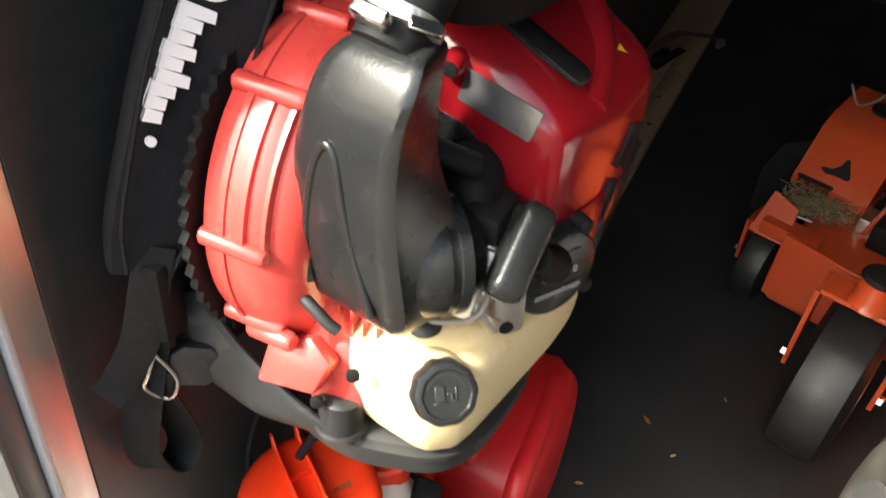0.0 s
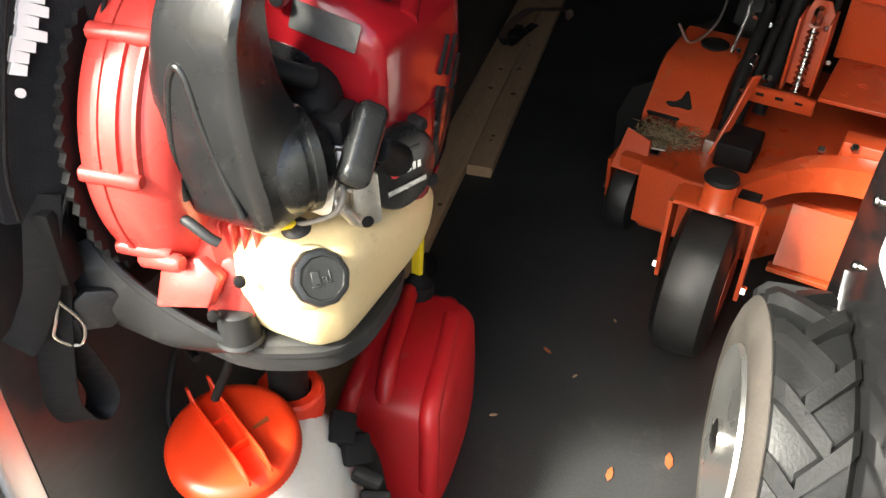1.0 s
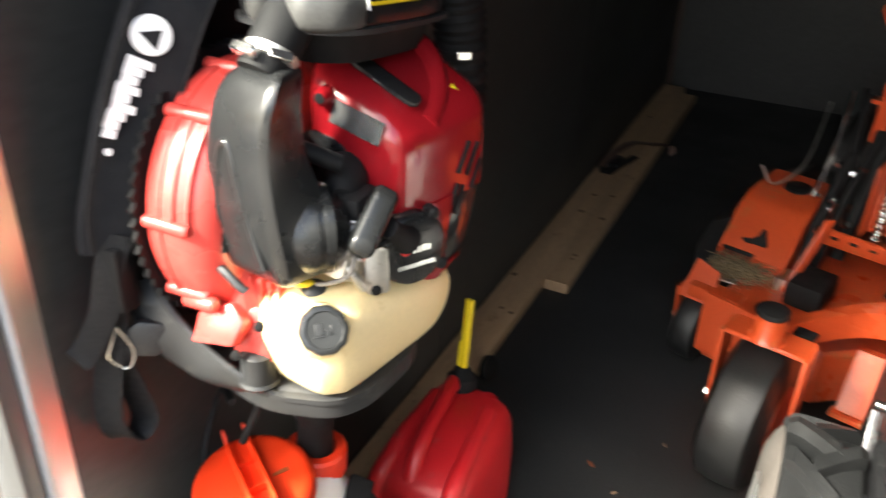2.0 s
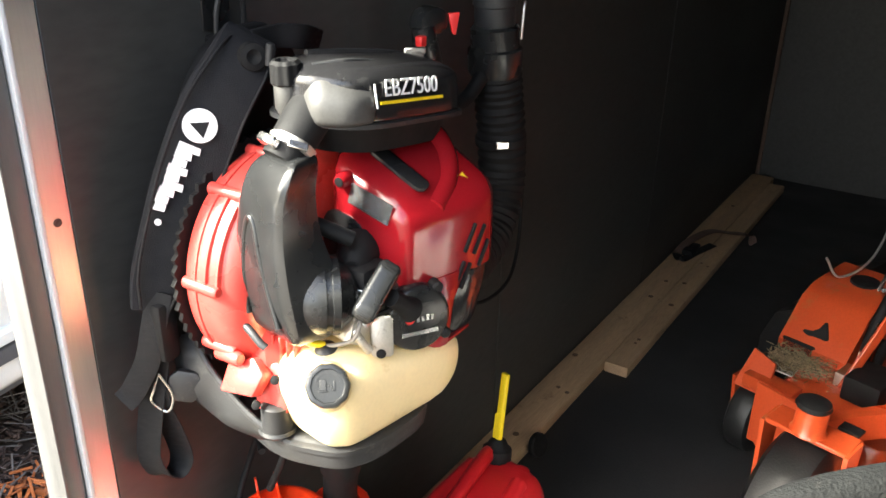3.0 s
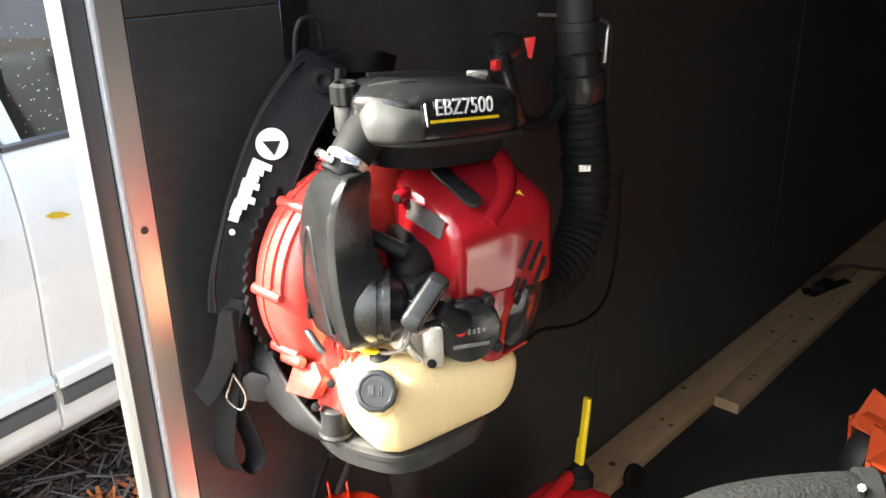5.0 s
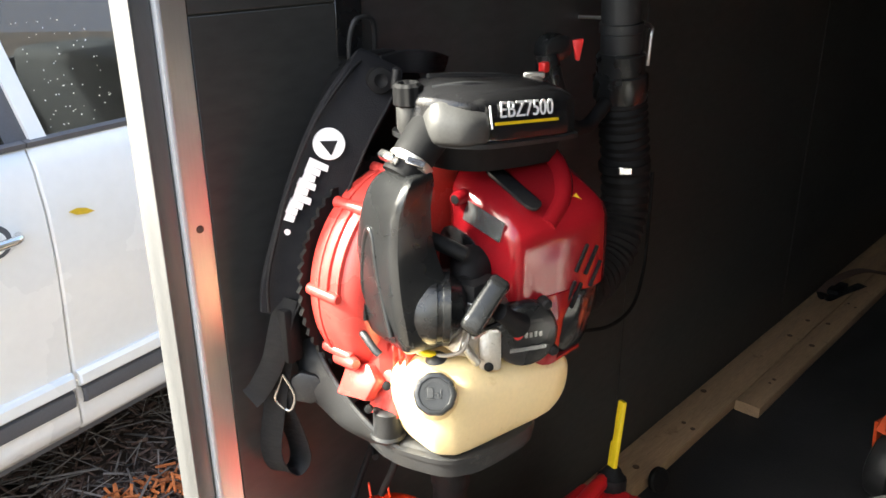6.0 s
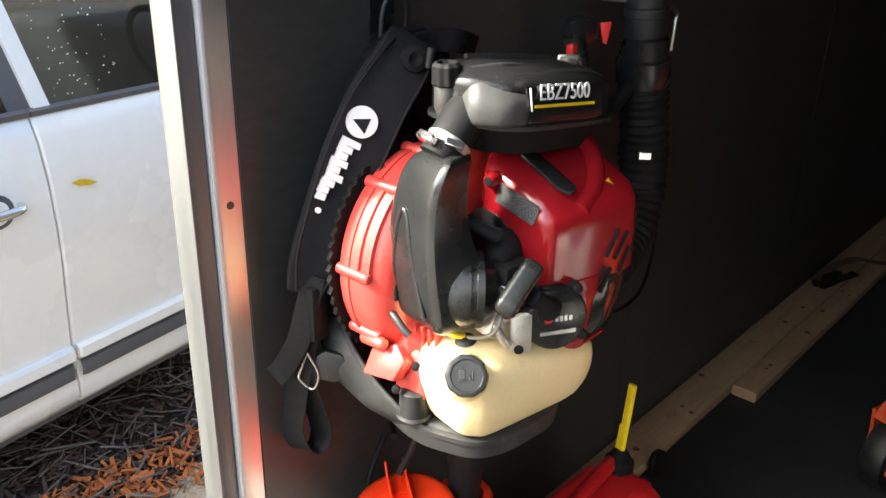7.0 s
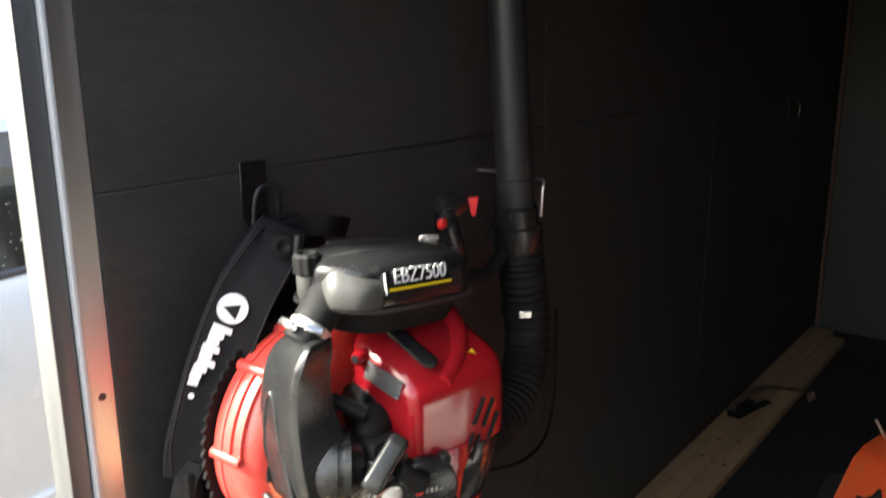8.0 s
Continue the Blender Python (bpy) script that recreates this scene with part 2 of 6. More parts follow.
def ribbon(points, width, thick, across, steps=8, bm=None, curve=0.0):
    """A flat band along a path. across: the direction of its width; width: one number or a function."""
    path = smooth_path(points, steps)
    rings = []
    for i, p in enumerate(path):
        d = (path[min(i + 1, len(path) - 1)] - path[max(i - 1, 0)]).normalized()
        w = Vector(across(i / (len(path) - 1)) if callable(across) else across)
        w = (w - d * w.dot(d)).normalized()
        nrm = d.cross(w)
        half = (width(i / (len(path) - 1)) if callable(width) else width) / 2
        ring = []
        for sx, sy in ((-1, -0.6), (-0.92, -1), (0, -1), (0.92, -1), (1, -0.6), (1, 0.6), (0.92, 1), (0, 1), (-0.92, 1), (-1, 0.6)):
            ring.append(p + w * half * sx + nrm * (thick / 2 * sy + curve * (1 - sx * sx)))
        rings.append(ring)
    return loft(rings, bm)


def prism(outline, frame_m, depth, bevel=0.0, seg=2, bm=None):
    """An outline in x, y pushed out along z by depth, then set by the matrix."""
    bm = bm or bmesh.new()
    low = [bm.verts.new((x, y, 0)) for x, y in outline]
    f = bm.faces.new(low)
    r = bmesh.ops.extrude_face_region(bm, geom=[f])
    top = [g for g in r["geom"] if isinstance(g, bmesh.types.BMVert)]
    bmesh.ops.translate(bm, vec=(0, 0, depth), verts=top)
    vs = low + top
    if bevel:
        es = list({e for v in vs for e in v.link_edges})
        r = bmesh.ops.bevel(bm, geom=es, offset=bevel, segments=seg, affect="EDGES", profile=0.5)
        vs = list({v for q in r["faces"] for v in q.verts} | {v for v in vs if v.is_valid})
    bmesh.ops.transform(bm, matrix=frame_m, verts=[v for v in vs if v.is_valid])
    return bm


def basis(origin, x, y):
    """A matrix whose x and y axes point so, and whose z is their normal."""
    x = Vector(x).normalized()
    z = x.cross(Vector(y)).normalized()
    y = z.cross(x)
    m = Matrix((x, y, z)).transposed().to_4x4()
    m.translation = origin
    return m


def rounded(w, h, r, n=5):
    pts = []
    for cx, cy, a in ((w / 2 - r, h / 2 - r, 0), (-w / 2 + r, h / 2 - r, 90), (-w / 2 + r, -h / 2 + r, 180), (w / 2 - r, -h / 2 + r, 270)):
        for k in range(n + 1):
            t = radians(a + 90 * k / n)
            pts.append((cx + r * math.cos(t), cy + r * math.sin(t)))
    return pts


def chaikin(pts, n=2, k=0.25):
    for _ in range(n):
        out = []
        for a, b in zip(pts, pts[1:] + pts[:1]):
            out += [tuple(p * (1 - k) + q * k for p, q in zip(a, b)), tuple(p * k + q * (1 - k) for p, q in zip(a, b))]
        pts = out
    return pts


def hexbolt(p, d, r, h):
    return lathe(p, d, [(0, r), (h * 0.8, r), (h, r * 0.75)], seg=6)


# ---- structure: the trailer ----
LEN, WIDE, HIGH = 4.31, 2.25, 2.05
structure("floor", box((-0.06, -0.08, -0.06), (WIDE + 0.06, LEN + 0.06, 0.0)), M_FLOOR, "dark grey scuffed trailer floor", "floor")
wl = structure("wall_left", box((-0.05, 0.0, 0.0), (-0.004, LEN, HIGH)), M_WALL, "black painted trailer side wall of joined panels", "wall")
PANELS = [(0.0, 1.22), (1.224, 2.44), (2.444, LEN)]
for y0, y1 in PANELS:
    for z0, z1 in ((0.0, 1.400), (1.403, HIGH)):
        part("panel", box((-0.004, y0 + 0.0006, z0), (0.0, y1, z1), 0.0012, 1), M_WALL, wl)
structure("wall_far", box((0.0, LEN, 0.0), (WIDE, LEN + 0.05, HIGH)), M_WALL, "black painted front wall of the trailer", "wall")
structure("wall_right", box((WIDE, -0.019, 0.0), (WIDE + 0.05, LEN, HIGH)), M_WALL, "black painted trailer side wall", "wall")
structure("ceiling", box((-0.06, -0.08, HIGH), (WIDE + 0.06, LEN + 0.06, HIGH + 0.06)), M_WALL, "black painted trailer ceiling", "ceiling")

post = thing("rear_post", "brushed aluminium rear door post with a rivet hole", "post", kind="structure")
part("face", box((-0.05, -0.040, -0.05), (0.001, -0.0005, HIGH), 0.0015, 1), M_POST, post)
part("edge_bead", box((-0.05, -0.048, -0.05), (0.006, -0.0405, HIGH), 0.002, 2), M_POSTW, post, "white sealant bead")
part("channel", box((-0.046, -0.050, -0.05), (-0.006, -0.0485, HIGH)), M_BLKDARK, post, "dark rubber seal")
part("outer_face", box((-0.05, -0.078, -0.05), (-0.002, -0.0505, HIGH), 0.002, 2), M_POSTG, post, "dull aluminium flange")
part("outer_lip", box((-0.05, -0.083, -0.05), (0.002, -0.0785, HIGH), 0.0015, 2), M_POSTG, post)
part("rivet_hole", lathe((0.0012, -0.021, 1.102), (1, 0, 0), [(0, 0.0062), (0.0012, 0.0058), (0.0014, 0.004), (0.0004, 0.0028)], seg=14), M_STRAPF, post, "rusty drilled hole")
# Unseen leaf, added to keep sky light off faces that look right.
door = thing("light_block_leaf", "added black leaf, unseen, that blocks sky light from the right", "door", kind="structure")
part("leaf", box((1.30, -1.36, -0.04), (1.345, -0.085, HIGH), 0.004, 2), M_WALL, door)
for z in (0.25, 1.0, 1.75):
    part("hinge", lathe((1.322, -0.078, z - 0.06), (0, 0, 1), [(0, 0.012), (0.12, 0.012)], seg=14), M_POST, door, "steel hinge of the added leaf")
# Added out of view: narrows the opening so less light enters.
structure("unseen_rear_wall", box((1.30, -0.07, 0.0), (WIDE + 0.05, -0.02, HIGH)), M_WALL, "added black wall, unseen, that narrows the lit opening", "wall")
structure("corner_trim", box((0.001, LEN - 0.022, 0.0), (0.022, LEN - 0.001, HIGH - 0.001), 0.004, 2), M_STRAPF, "brown wooden corner strip", "trim")

# ---- structure: outside ----
GROUND = -0.30
gb = bmesh.new()
NG = 60


def stretch_axis(k):
    s = (k / NG) * 2 - 1
    return math.copysign(abs(s) ** 4.5 * 400 + abs(s) * 2.0, s)


grid = [[gb.verts.new((stretch_axis(i) - 0.6, stretch_axis(j), GROUND)) for i in range(NG + 1)] for j in range(NG + 1)]
for row in grid:
    for v in row:
        if v.co.length < 4:
            v.co.z += 0.02 * noise.noise(v.co * 2.5)
for j in range(NG):
    for i in range(NG):
        gb.faces.new((grid[j][i], grid[j][i + 1], grid[j + 1][i + 1], grid[j + 1][i]))
structure("ground", gb, M_SOIL, "dark soil and bark mulch beside the trailer", "ground")
structure("trailer_apron", prism(chaikin([(-1.02, -1.4), (-0.06, -1.4), (-0.06, 1.5), (-0.9, 1.6), (-1.16, 1.1), (-1.10, 0.8), (-1.17, 0.55), (-1.12, 0.35), (-1.18, 0.1), (-1.05, -0.3)], 1),
          Matrix.Translation((0, 0, GROUND - 0.02)), 0.045), M_SAND, "sandy concrete edge along the trailer", "ground")


def strewn(name, count, mat, area, size, label, category, flat=0.35, seed=1, slim=1.0):
    rng = random.Random(seed)
    verts, faces = [], []
    for _ in range(count):
        x, y = rng.uniform(*area[0]), rng.uniform(*area[1])
        ln, wd, th = rng.uniform(*size), rng.uniform(0.12, 0.3) * slim, rng.uniform(0.05, 0.12) * slim
        m = Matrix.Translation((x, y, GROUND + area[2] + rng.random() * 0.03 + th * ln)) @ Euler((rng.gauss(0, flat), rng.gauss(0, flat), rng.uniform(0, 6.3))).to_matrix().to_4x4()
        b = len(verts)
        for sx, sy, sz in ((-1, -1, -1), (1, -0.7, -1), (1, 0.7, -1), (-1, 1, -1), (-0.9, -0.8, 1), (0.9, -0.5, 1), (0.8, 0.6, 1), (-0.9, 0.8, 1)):
            verts.append(m @ Vector((sx * ln / 2, sy * ln * wd / 2, sz * ln * th / 2)))
        faces += [tuple(b + k for k in q) for q in ((0, 3, 2, 1), (4, 5, 6, 7), (0, 1, 5, 4), (1, 2, 6, 5), (2, 3, 7, 6), (3, 0, 4, 7))]
    me = bpy.data.meshes.new(name)
    me.from_pydata(verts, [], faces)
    me.materials.append(mat)
    return tagged(new(name, me), label, category, kind="stuff")


strewn("bark_mulch", 6500, M_MULCH, ((-2.3, -1.08), (-0.9, 1.7), 0.0), (0.015, 0.075), "brown shredded bark mulch on the ground", "mulch", seed=2)
strewn("pine_straw", 420, M_NEEDLE, ((-1.34, -1.06), (0.0, 1.1), 0.02), (0.02, 0.08), "rusty orange pine straw and leaf bits", "leaf litter", seed=3)
strewn("dry_twigs", 900, M_TWIG, ((-2.0, -1.05), (-0.8, 1.6), 0.02), (0.05, 0.2), "pale grey dry twigs and stems on the mulch", "twigs", flat=0.25, seed=6, slim=0.22)
strewn("straw_bits", 500, M_PINE, ((-1.12, -0.6), (-0.8, 1.3), 0.012), (0.006, 0.03), "small tan bits strewn over the sandy edge", "litter", flat=0.2, seed=9)


# ---- the car outside ----
def build_car():
    car = thing("car", "white car parked on mulch outside the trailer", "car", at=(-2.1, 0, GROUND))
    yaw = Matrix.Translation((-1.35, 0.283, 0)) @ Matrix.Rotation(radians(10), 4, "Z")

    def side(profile, y0, y1, name, mat, label="", thick=0.03, parent=car, round_y=0.006):
        """A skin along y from an outline of (out, z); out is to the viewer's side."""
        rings = []
        for y, inset in ((y0, round_y), (y0 + round_y, 0), (y1 - round_y, 0), (y1, round_y)):
            outer = [yaw @ Vector((o - inset, y, z)) for o, z in profile]
            inner = [yaw @ Vector((o - thick, y, z)) for o, z in reversed(profile)]
            rings.append(outer + inner)
        return part(name, loft(rings), mat, parent, label)

    door = [(-0.005, 0.19), (0.0, 0.22), (0.012, 0.35), (0.028, 0.5), (0.034, 0.62), (0.03, 0.75), (0.012, 0.87), (-0.012, 0.935), (-0.02, 0.94)]
    rocker = [(-0.06, 0.0), (-0.02, 0.01), (0.0, 0.035), (0.004, 0.08), (-0.004, 0.15), (-0.012, 0.172)]
    mould = [(0.004, 0.108), (0.016, 0.114), (0.02, 0.138), (0.016, 0.162), (0.002, 0.168)]
    for y0, y1 in ((-1.05, -0.045), (-0.04, 1.1)):
        d = side(door, y0, y1, "door", M_CARPAINT)
        side([(0.012, 0.172), (0.024, 0.182), (0.024, 0.215), (0.012, 0.226)], y0 + 0.005, y1 - 0.005, "sill_step", M_CARPAINT, "bright white lower door edge", 0.02, d)
        part("belt_moulding", loft([[yaw @ Vector((o, y, z)) for o, z in ((-0.03, 0.935), (-0.008, 0.937), (-0.004, 0.952), (-0.03, 0.957))] for y in (y0, y1)]), M_CARTRIM, d, "dark window seal")
        hy = y1 - 0.16 if y1 < 0.5 else y1 - 0.16
        part("door_handle", pipe([yaw @ Vector((o, hy + dy, 0.715)) for dy, o in ((-0.09, 0.035), (-0.07, 0.06), (0, 0.068), (0.05, 0.06), (0.065, 0.035))], 0.013), M_CHROME, d, "chrome pull handle")
        part("handle_cup", lathe(yaw @ Vector((0.028, hy, 0.715)), yaw.to_3x3() @ Vector((1, 0, 0)), [(0, 0.048), (0.006, 0.047), (0.005, 0.04), (0.002, 0.03)], seg=20), M_CARTRIM, d)
        r = side(rocker, y0, y1, "rocker_panel", M_CARPAINT)
        side(mould, y0 + 0.012, y1 - 0.012, "side_moulding", M_CARTRIM, "dark grey rub strip", 0.012, r)
    # window frames and glass
    for y0, y1, lean in ((-1.0, -0.09, 0.0), (0.03, 1.0, 0.0)):
        w = part("window_frame", loft([[yaw @ Vector((o, y0 + dy, z)) for o, dy, z in ring] for ring in (
            ((-0.02, -0.05, 0.95), (-0.02, 0.0, 0.95), (-0.05, 0.0, 0.95), (-0.05, -0.05, 0.95)),
            ((-0.15, -0.10, 1.36), (-0.15, -0.05, 1.36), (-0.18, -0.05, 1.36), (-0.18, -0.10, 1.36)))]), M_CARPAINT, car, "white door pillar")
        part("glass", loft([[yaw @ Vector((o, y, z)) for o, y, z in ring] for ring in (
            ((-0.026, y0 + 0.005, 0.945), (-0.026, y1, 0.945), (-0.030, y1, 0.945), (-0.030, y0 + 0.005, 0.945)),
            ((-0.156, y0 - 0.045, 1.355), (-0.156, y1 - 0.05, 1.355), (-0.160, y1 - 0.05, 1.355), (-0.160, y0 - 0.045, 1.355)))]), M_GLASS, w, "tinted glass with rain drops").visible_shadow = False
    part("pillar_cover", loft([[yaw @ Vector((o, y, z)) for o, y, z in ring] for ring in (
        ((-0.035, -0.09, 0.95), (-0.035, 0.0, 0.95), (-0.06, 0.0, 0.95), (-0.06, -0.09, 0.95)),
        ((-0.165, -0.14, 1.36), (-0.165, -0.05, 1.36), (-0.19, -0.05, 1.36), (-0.19, -0.14, 1.36)))]), M_CARTRIM, car)
    roof = [[yaw @ Vector((o, y, z)) for o, z in ((-0.14, 1.355), (-0.16, 1.40), (-0.35, 1.47), (-0.85, 1.5), (-1.35, 1.47), (-1.54, 1.40), (-1.54, 1.36), (-0.85, 1.44))] for y in (-1.2, 0.0, 1.4)]
    part("roof", loft(roof), M_CARPAINT, car)
    part("far_side", loft([[yaw @ Vector((o, y, z)) for o, z in ((-1.7, 0.0), (-1.72, 0.5), (-1.68, 0.94), (-1.64, 0.94), (-1.66, 0.0))] for y in (-1.2, 1.4)]), M_CARTRIM, car)
    part("underbody", box((-1.68, -1.9, -0.02), (-0.04, 2.4, 0.03), m=yaw), M_CARTRIM, car)
    for name, y0, y1, ztop in (("bonnet", 1.1, 2.4, 0.86), ("boot", -2.1, -1.05, 0.95)):
        part(name, box((-1.7, y0, 0.03), (-0.01, y1, ztop), 0.08, 3, m=yaw), M_CARPAINT, car)
    part("dashboard", box((-1.6, 0.86, 0.45), (-0.09, 1.34, 1.0), 0.05, 3, m=yaw), M_SEAT, car, "dark dashboard")
    part("steering_wheel", pipe([yaw @ Vector((-0.45 + 0.18 * math.cos(a), 0.80 - 0.06 * math.sin(a), 0.95 + 0.17 * math.sin(a))) for a in [2 * math.pi * k / 14 for k in range(15)]], 0.014, 8, 2), M_SEAT, car, "dark steering wheel")
    for y in (1.62, -1.5):
        for o in (-0.19, -1.7):
            c = yaw @ Vector((o, y, 0.02))
            t = part("tyre", lathe(c, yaw.to_3x3() @ Vector((1, 0, 0)), [(0, 0.2), (0.0, 0.3), (0.03, 0.318), (0.17, 0.318), (0.205, 0.3), (0.205, 0.2)], seg=36), M_TYRE, car)
            part("rim", lathe(c + yaw.to_3x3() @ Vector((0.03, 0, 0)), yaw.to_3x3() @ Vector((1, 0, 0)), [(0, 0.199), (0.15, 0.199), (0.165, 0.18), (0.12, 0.06), (0.13, 0.0)], seg=30), M_RIM, t)
    for y in (0.18, -0.85):
        for o in (-0.55, -1.2):
            part("seat_back", loft([[yaw @ (Vector((o, y - 0.04 + dy, z)) + Vector((math.cos(a) * hw, math.sin(a) * 0.08, 0))) for a in [2 * math.pi * k / 16 for k in range(16)]]
                 for z, hw, dy in ((0.35, 0.24, 0.05), (0.6, 0.25, 0.0), (0.95, 0.22, -0.09), (1.0, 0.12, -0.1))]), M_SEAT, car)
            part("headrest", loft([[yaw @ (Vector((o, y - 0.16, z)) + Vector((math.cos(a) * hw, math.sin(a) * 0.05, 0))) for a in [2 * math.pi * k / 16 for k in range(16)]]
                 for z, hw in ((1.04, 0.09), (1.07, 0.12), (1.17, 0.12), (1.21, 0.08))]), M_SEAT, car)
    drops = random.Random(8)
    bm = bmesh.new()
    for _ in range(70):
        y, s = drops.uniform(0.06, 0.3), drops.random()
        z = 0.97 + 0.3 * s
        p = yaw @ Vector((-0.024 - (z - 0.945) * 0.317, y - 0.02, z))
        bmesh.ops.create_icosphere(bm, subdivisions=1, radius=drops.uniform(0.001, 0.0024), matrix=Matrix.Translation(p))
    tagged(part("rain_drops", bm, M_WHITEPE, car), kind="stuff")
    return car


build_car()
leaf_shape = [(-0.045, 0.0), (-0.02, 0.011), (0.012, 0.010), (0.04, 0.0), (0.012, -0.008), (-0.02, -0.009)]
tagged(part("fallen_leaf", prism(leaf_shape, basis((-1.321, 0.349, 0.730), (-0.17, 0.95, -0.22), (0.0, 0.22, 1)), 0.002), M_LEAFY), "small yellow leaf stuck to the white car door", "leaf", "fallen leaves")


# ---- boards on the floor ----
def board(x0, x1, y0, y1, z, seed, label):
    rng = random.Random(seed)
    b = thing("board", label, "board", "boards along the wall", at=((x0 + x1) / 2, (y0 + y1) / 2, z))
    rings, n = [], 26
    for i in range(n + 1):
        y = y0 + (y1 - y0) * i / n
        dx, dz = 0.0015 * noise.noise(Vector((seed, y * 2, 0))), 0.001 * noise.noise(Vector((seed, y * 3, 5)))
        pts = rounded(x1 - x0, 0.038, 0.004, 2)
        rings.append([Vector(((x0 + x1) / 2 + px + dx, y, z + 0.019 + pz + dz)) for px, pz in pts])
    part("plank", loft(rings), M_PINE, b)
    for _ in range(max(3, int((y1 - y0) * 3))):
        y, x, r = rng.uniform(y0 + 0.05, y1 - 0.05), rng.uniform(x0 + 0.02, x1 - 0.02), rng.uniform(0.005, 0.011)
        part("knot", lathe((x, y, z + 0.0372), (0, 0, 1), [(0, r), (0.0018, r), (0.0021, r * 0.5)], seg=12), M_KNOT, b)
    return b


board(0.004, 0.126, 0.66, 4.20, 0.0005, 3, "long pine board lying along the black wall")
board(0.128, 0.211, 1.768, 4.08, 0.0005, 7, "shorter pine board lying beside the longer one")
st = thing("tie_down_strap", "dark faded tie-down strap looped over the boards", "strap", at=(0.12, 2.95, 0.04))
part("loop", ribbon([(0.03, 2.80, 0.045), (0.05, 2.90, 0.075), (0.10, 3.05, 0.085), (0.17, 3.15, 0.06), (0.24, 3.22, 0.042), (0.27, 3.2, 0.012)], 0.045, 0.003, (0.8, -0.5, 0)), M_STRAPF, st)
part("loop_end", ribbon([(0.03, 2.80, 0.046), (0.07, 2.74, 0.048), (0.10, 2.84, 0.052), (0.14, 2.97, 0.056)], 0.04, 0.003, (0.8, 0.5, 0)), M_WEB, st)
part("ratchet", box((0.05, 2.80, 0.041), (0.10, 2.92, 0.068), 0.006, 2), M_BLKDARK, st)

for x, y, r, s in ((0.832, 0.755, 1.57, 0.85), (0.711, 0.684, 1.45, 0.7), (0.437, 0.775, 0.4, 0.35), (0.673, 1.178, 2.0, 0.3), (0.60, 0.95, 0.9, 0.3), (0.52, 1.02, 2.4, 0.5)):
    tagged(part("dry_leaf", prism([(a * s * 0.7, b * s) for a, b in leaf_shape], Matrix.Translation((x, y, 0.0035)) @ Euler((0.1, 0.05, r)).to_matrix().to_4x4(), 0.0015), M_LEAFR if s > 0.4 else M_PINE),
           "dry reddish leaf scrap lying on the trailer floor", "leaf", "dry leaves on the floor")


# ---- the backpack blower ----
def stack(levels, rounding=2, steps=3, lift=None, bm=None, k=0.25):
    """A closed form from plan outlines at rising heights: [(z, [(x, y), ...]), ...], with softened corners."""
    rows = [[Vector((x, y, z)) for x, y in chaikin(list(o), rounding, k)] for z, o in levels]
    cols = [smooth_path([r[i] for r in rows], steps) for i in range(len(rows[0]))]
    rings = [[c[k] for c in cols] for k in range(len(cols[0]))]
    if lift:
        rings = [[lift(p) for p in r] for r in rings]
    return loft(rings, bm)


def lettering(text, m, size, mat, parent, name="lettering", label="", depth=0.0006):
    cu = bpy.data.curves.new(name, "FONT")
    cu.body, cu.size, cu.extrude, cu.align_x, cu.align_y = text, size, depth, "CENTER", "CENTER"
    tmp = new("text_source", cu)
    bpy.context.view_layer.update()
    me = bpy.data.meshes.new_from_object(tmp.evaluated_get(bpy.context.evaluated_depsgraph_get()))
    bpy.data.objects.remove(tmp)
    me.transform(m)
    me.materials.append(mat)
    ob = new(name, me)
    ob.parent = parent
    if parent.parent is None:
        ob.matrix_parent_inverse = Matrix.Translation(-parent.location)
    if label:
        ob["label"] = label
    return ob


VC = Vector((0.0, 0.24, 1.01))


def volute_radius(a):
    """a: 0 at the top, growing towards the open end of the trailer and down."""
    return 0.157 + 0.024 * min(1, max(0, a / radians(150))) ** 0.9


def volute_ring(x, k, seg, extra=0.0, teeth=0, depth=0.0):
    ring = []
    for i in range(seg):
        a = 2 * math.pi * i / seg
        aa = a if a < math.pi * 1.2 else math.pi * 1.2 * (2 * math.pi - a) / (0.8 * math.pi)
        r = volute_radius(aa) * k + extra
        if teeth:
            r += depth * (abs((a * teeth / (2 * math.pi)) % 1 * 2 - 1) * 2 - 1)
        ring.append(VC + Vector((x, -math.sin(a) * r, math.cos(a) * r)))
    return ring


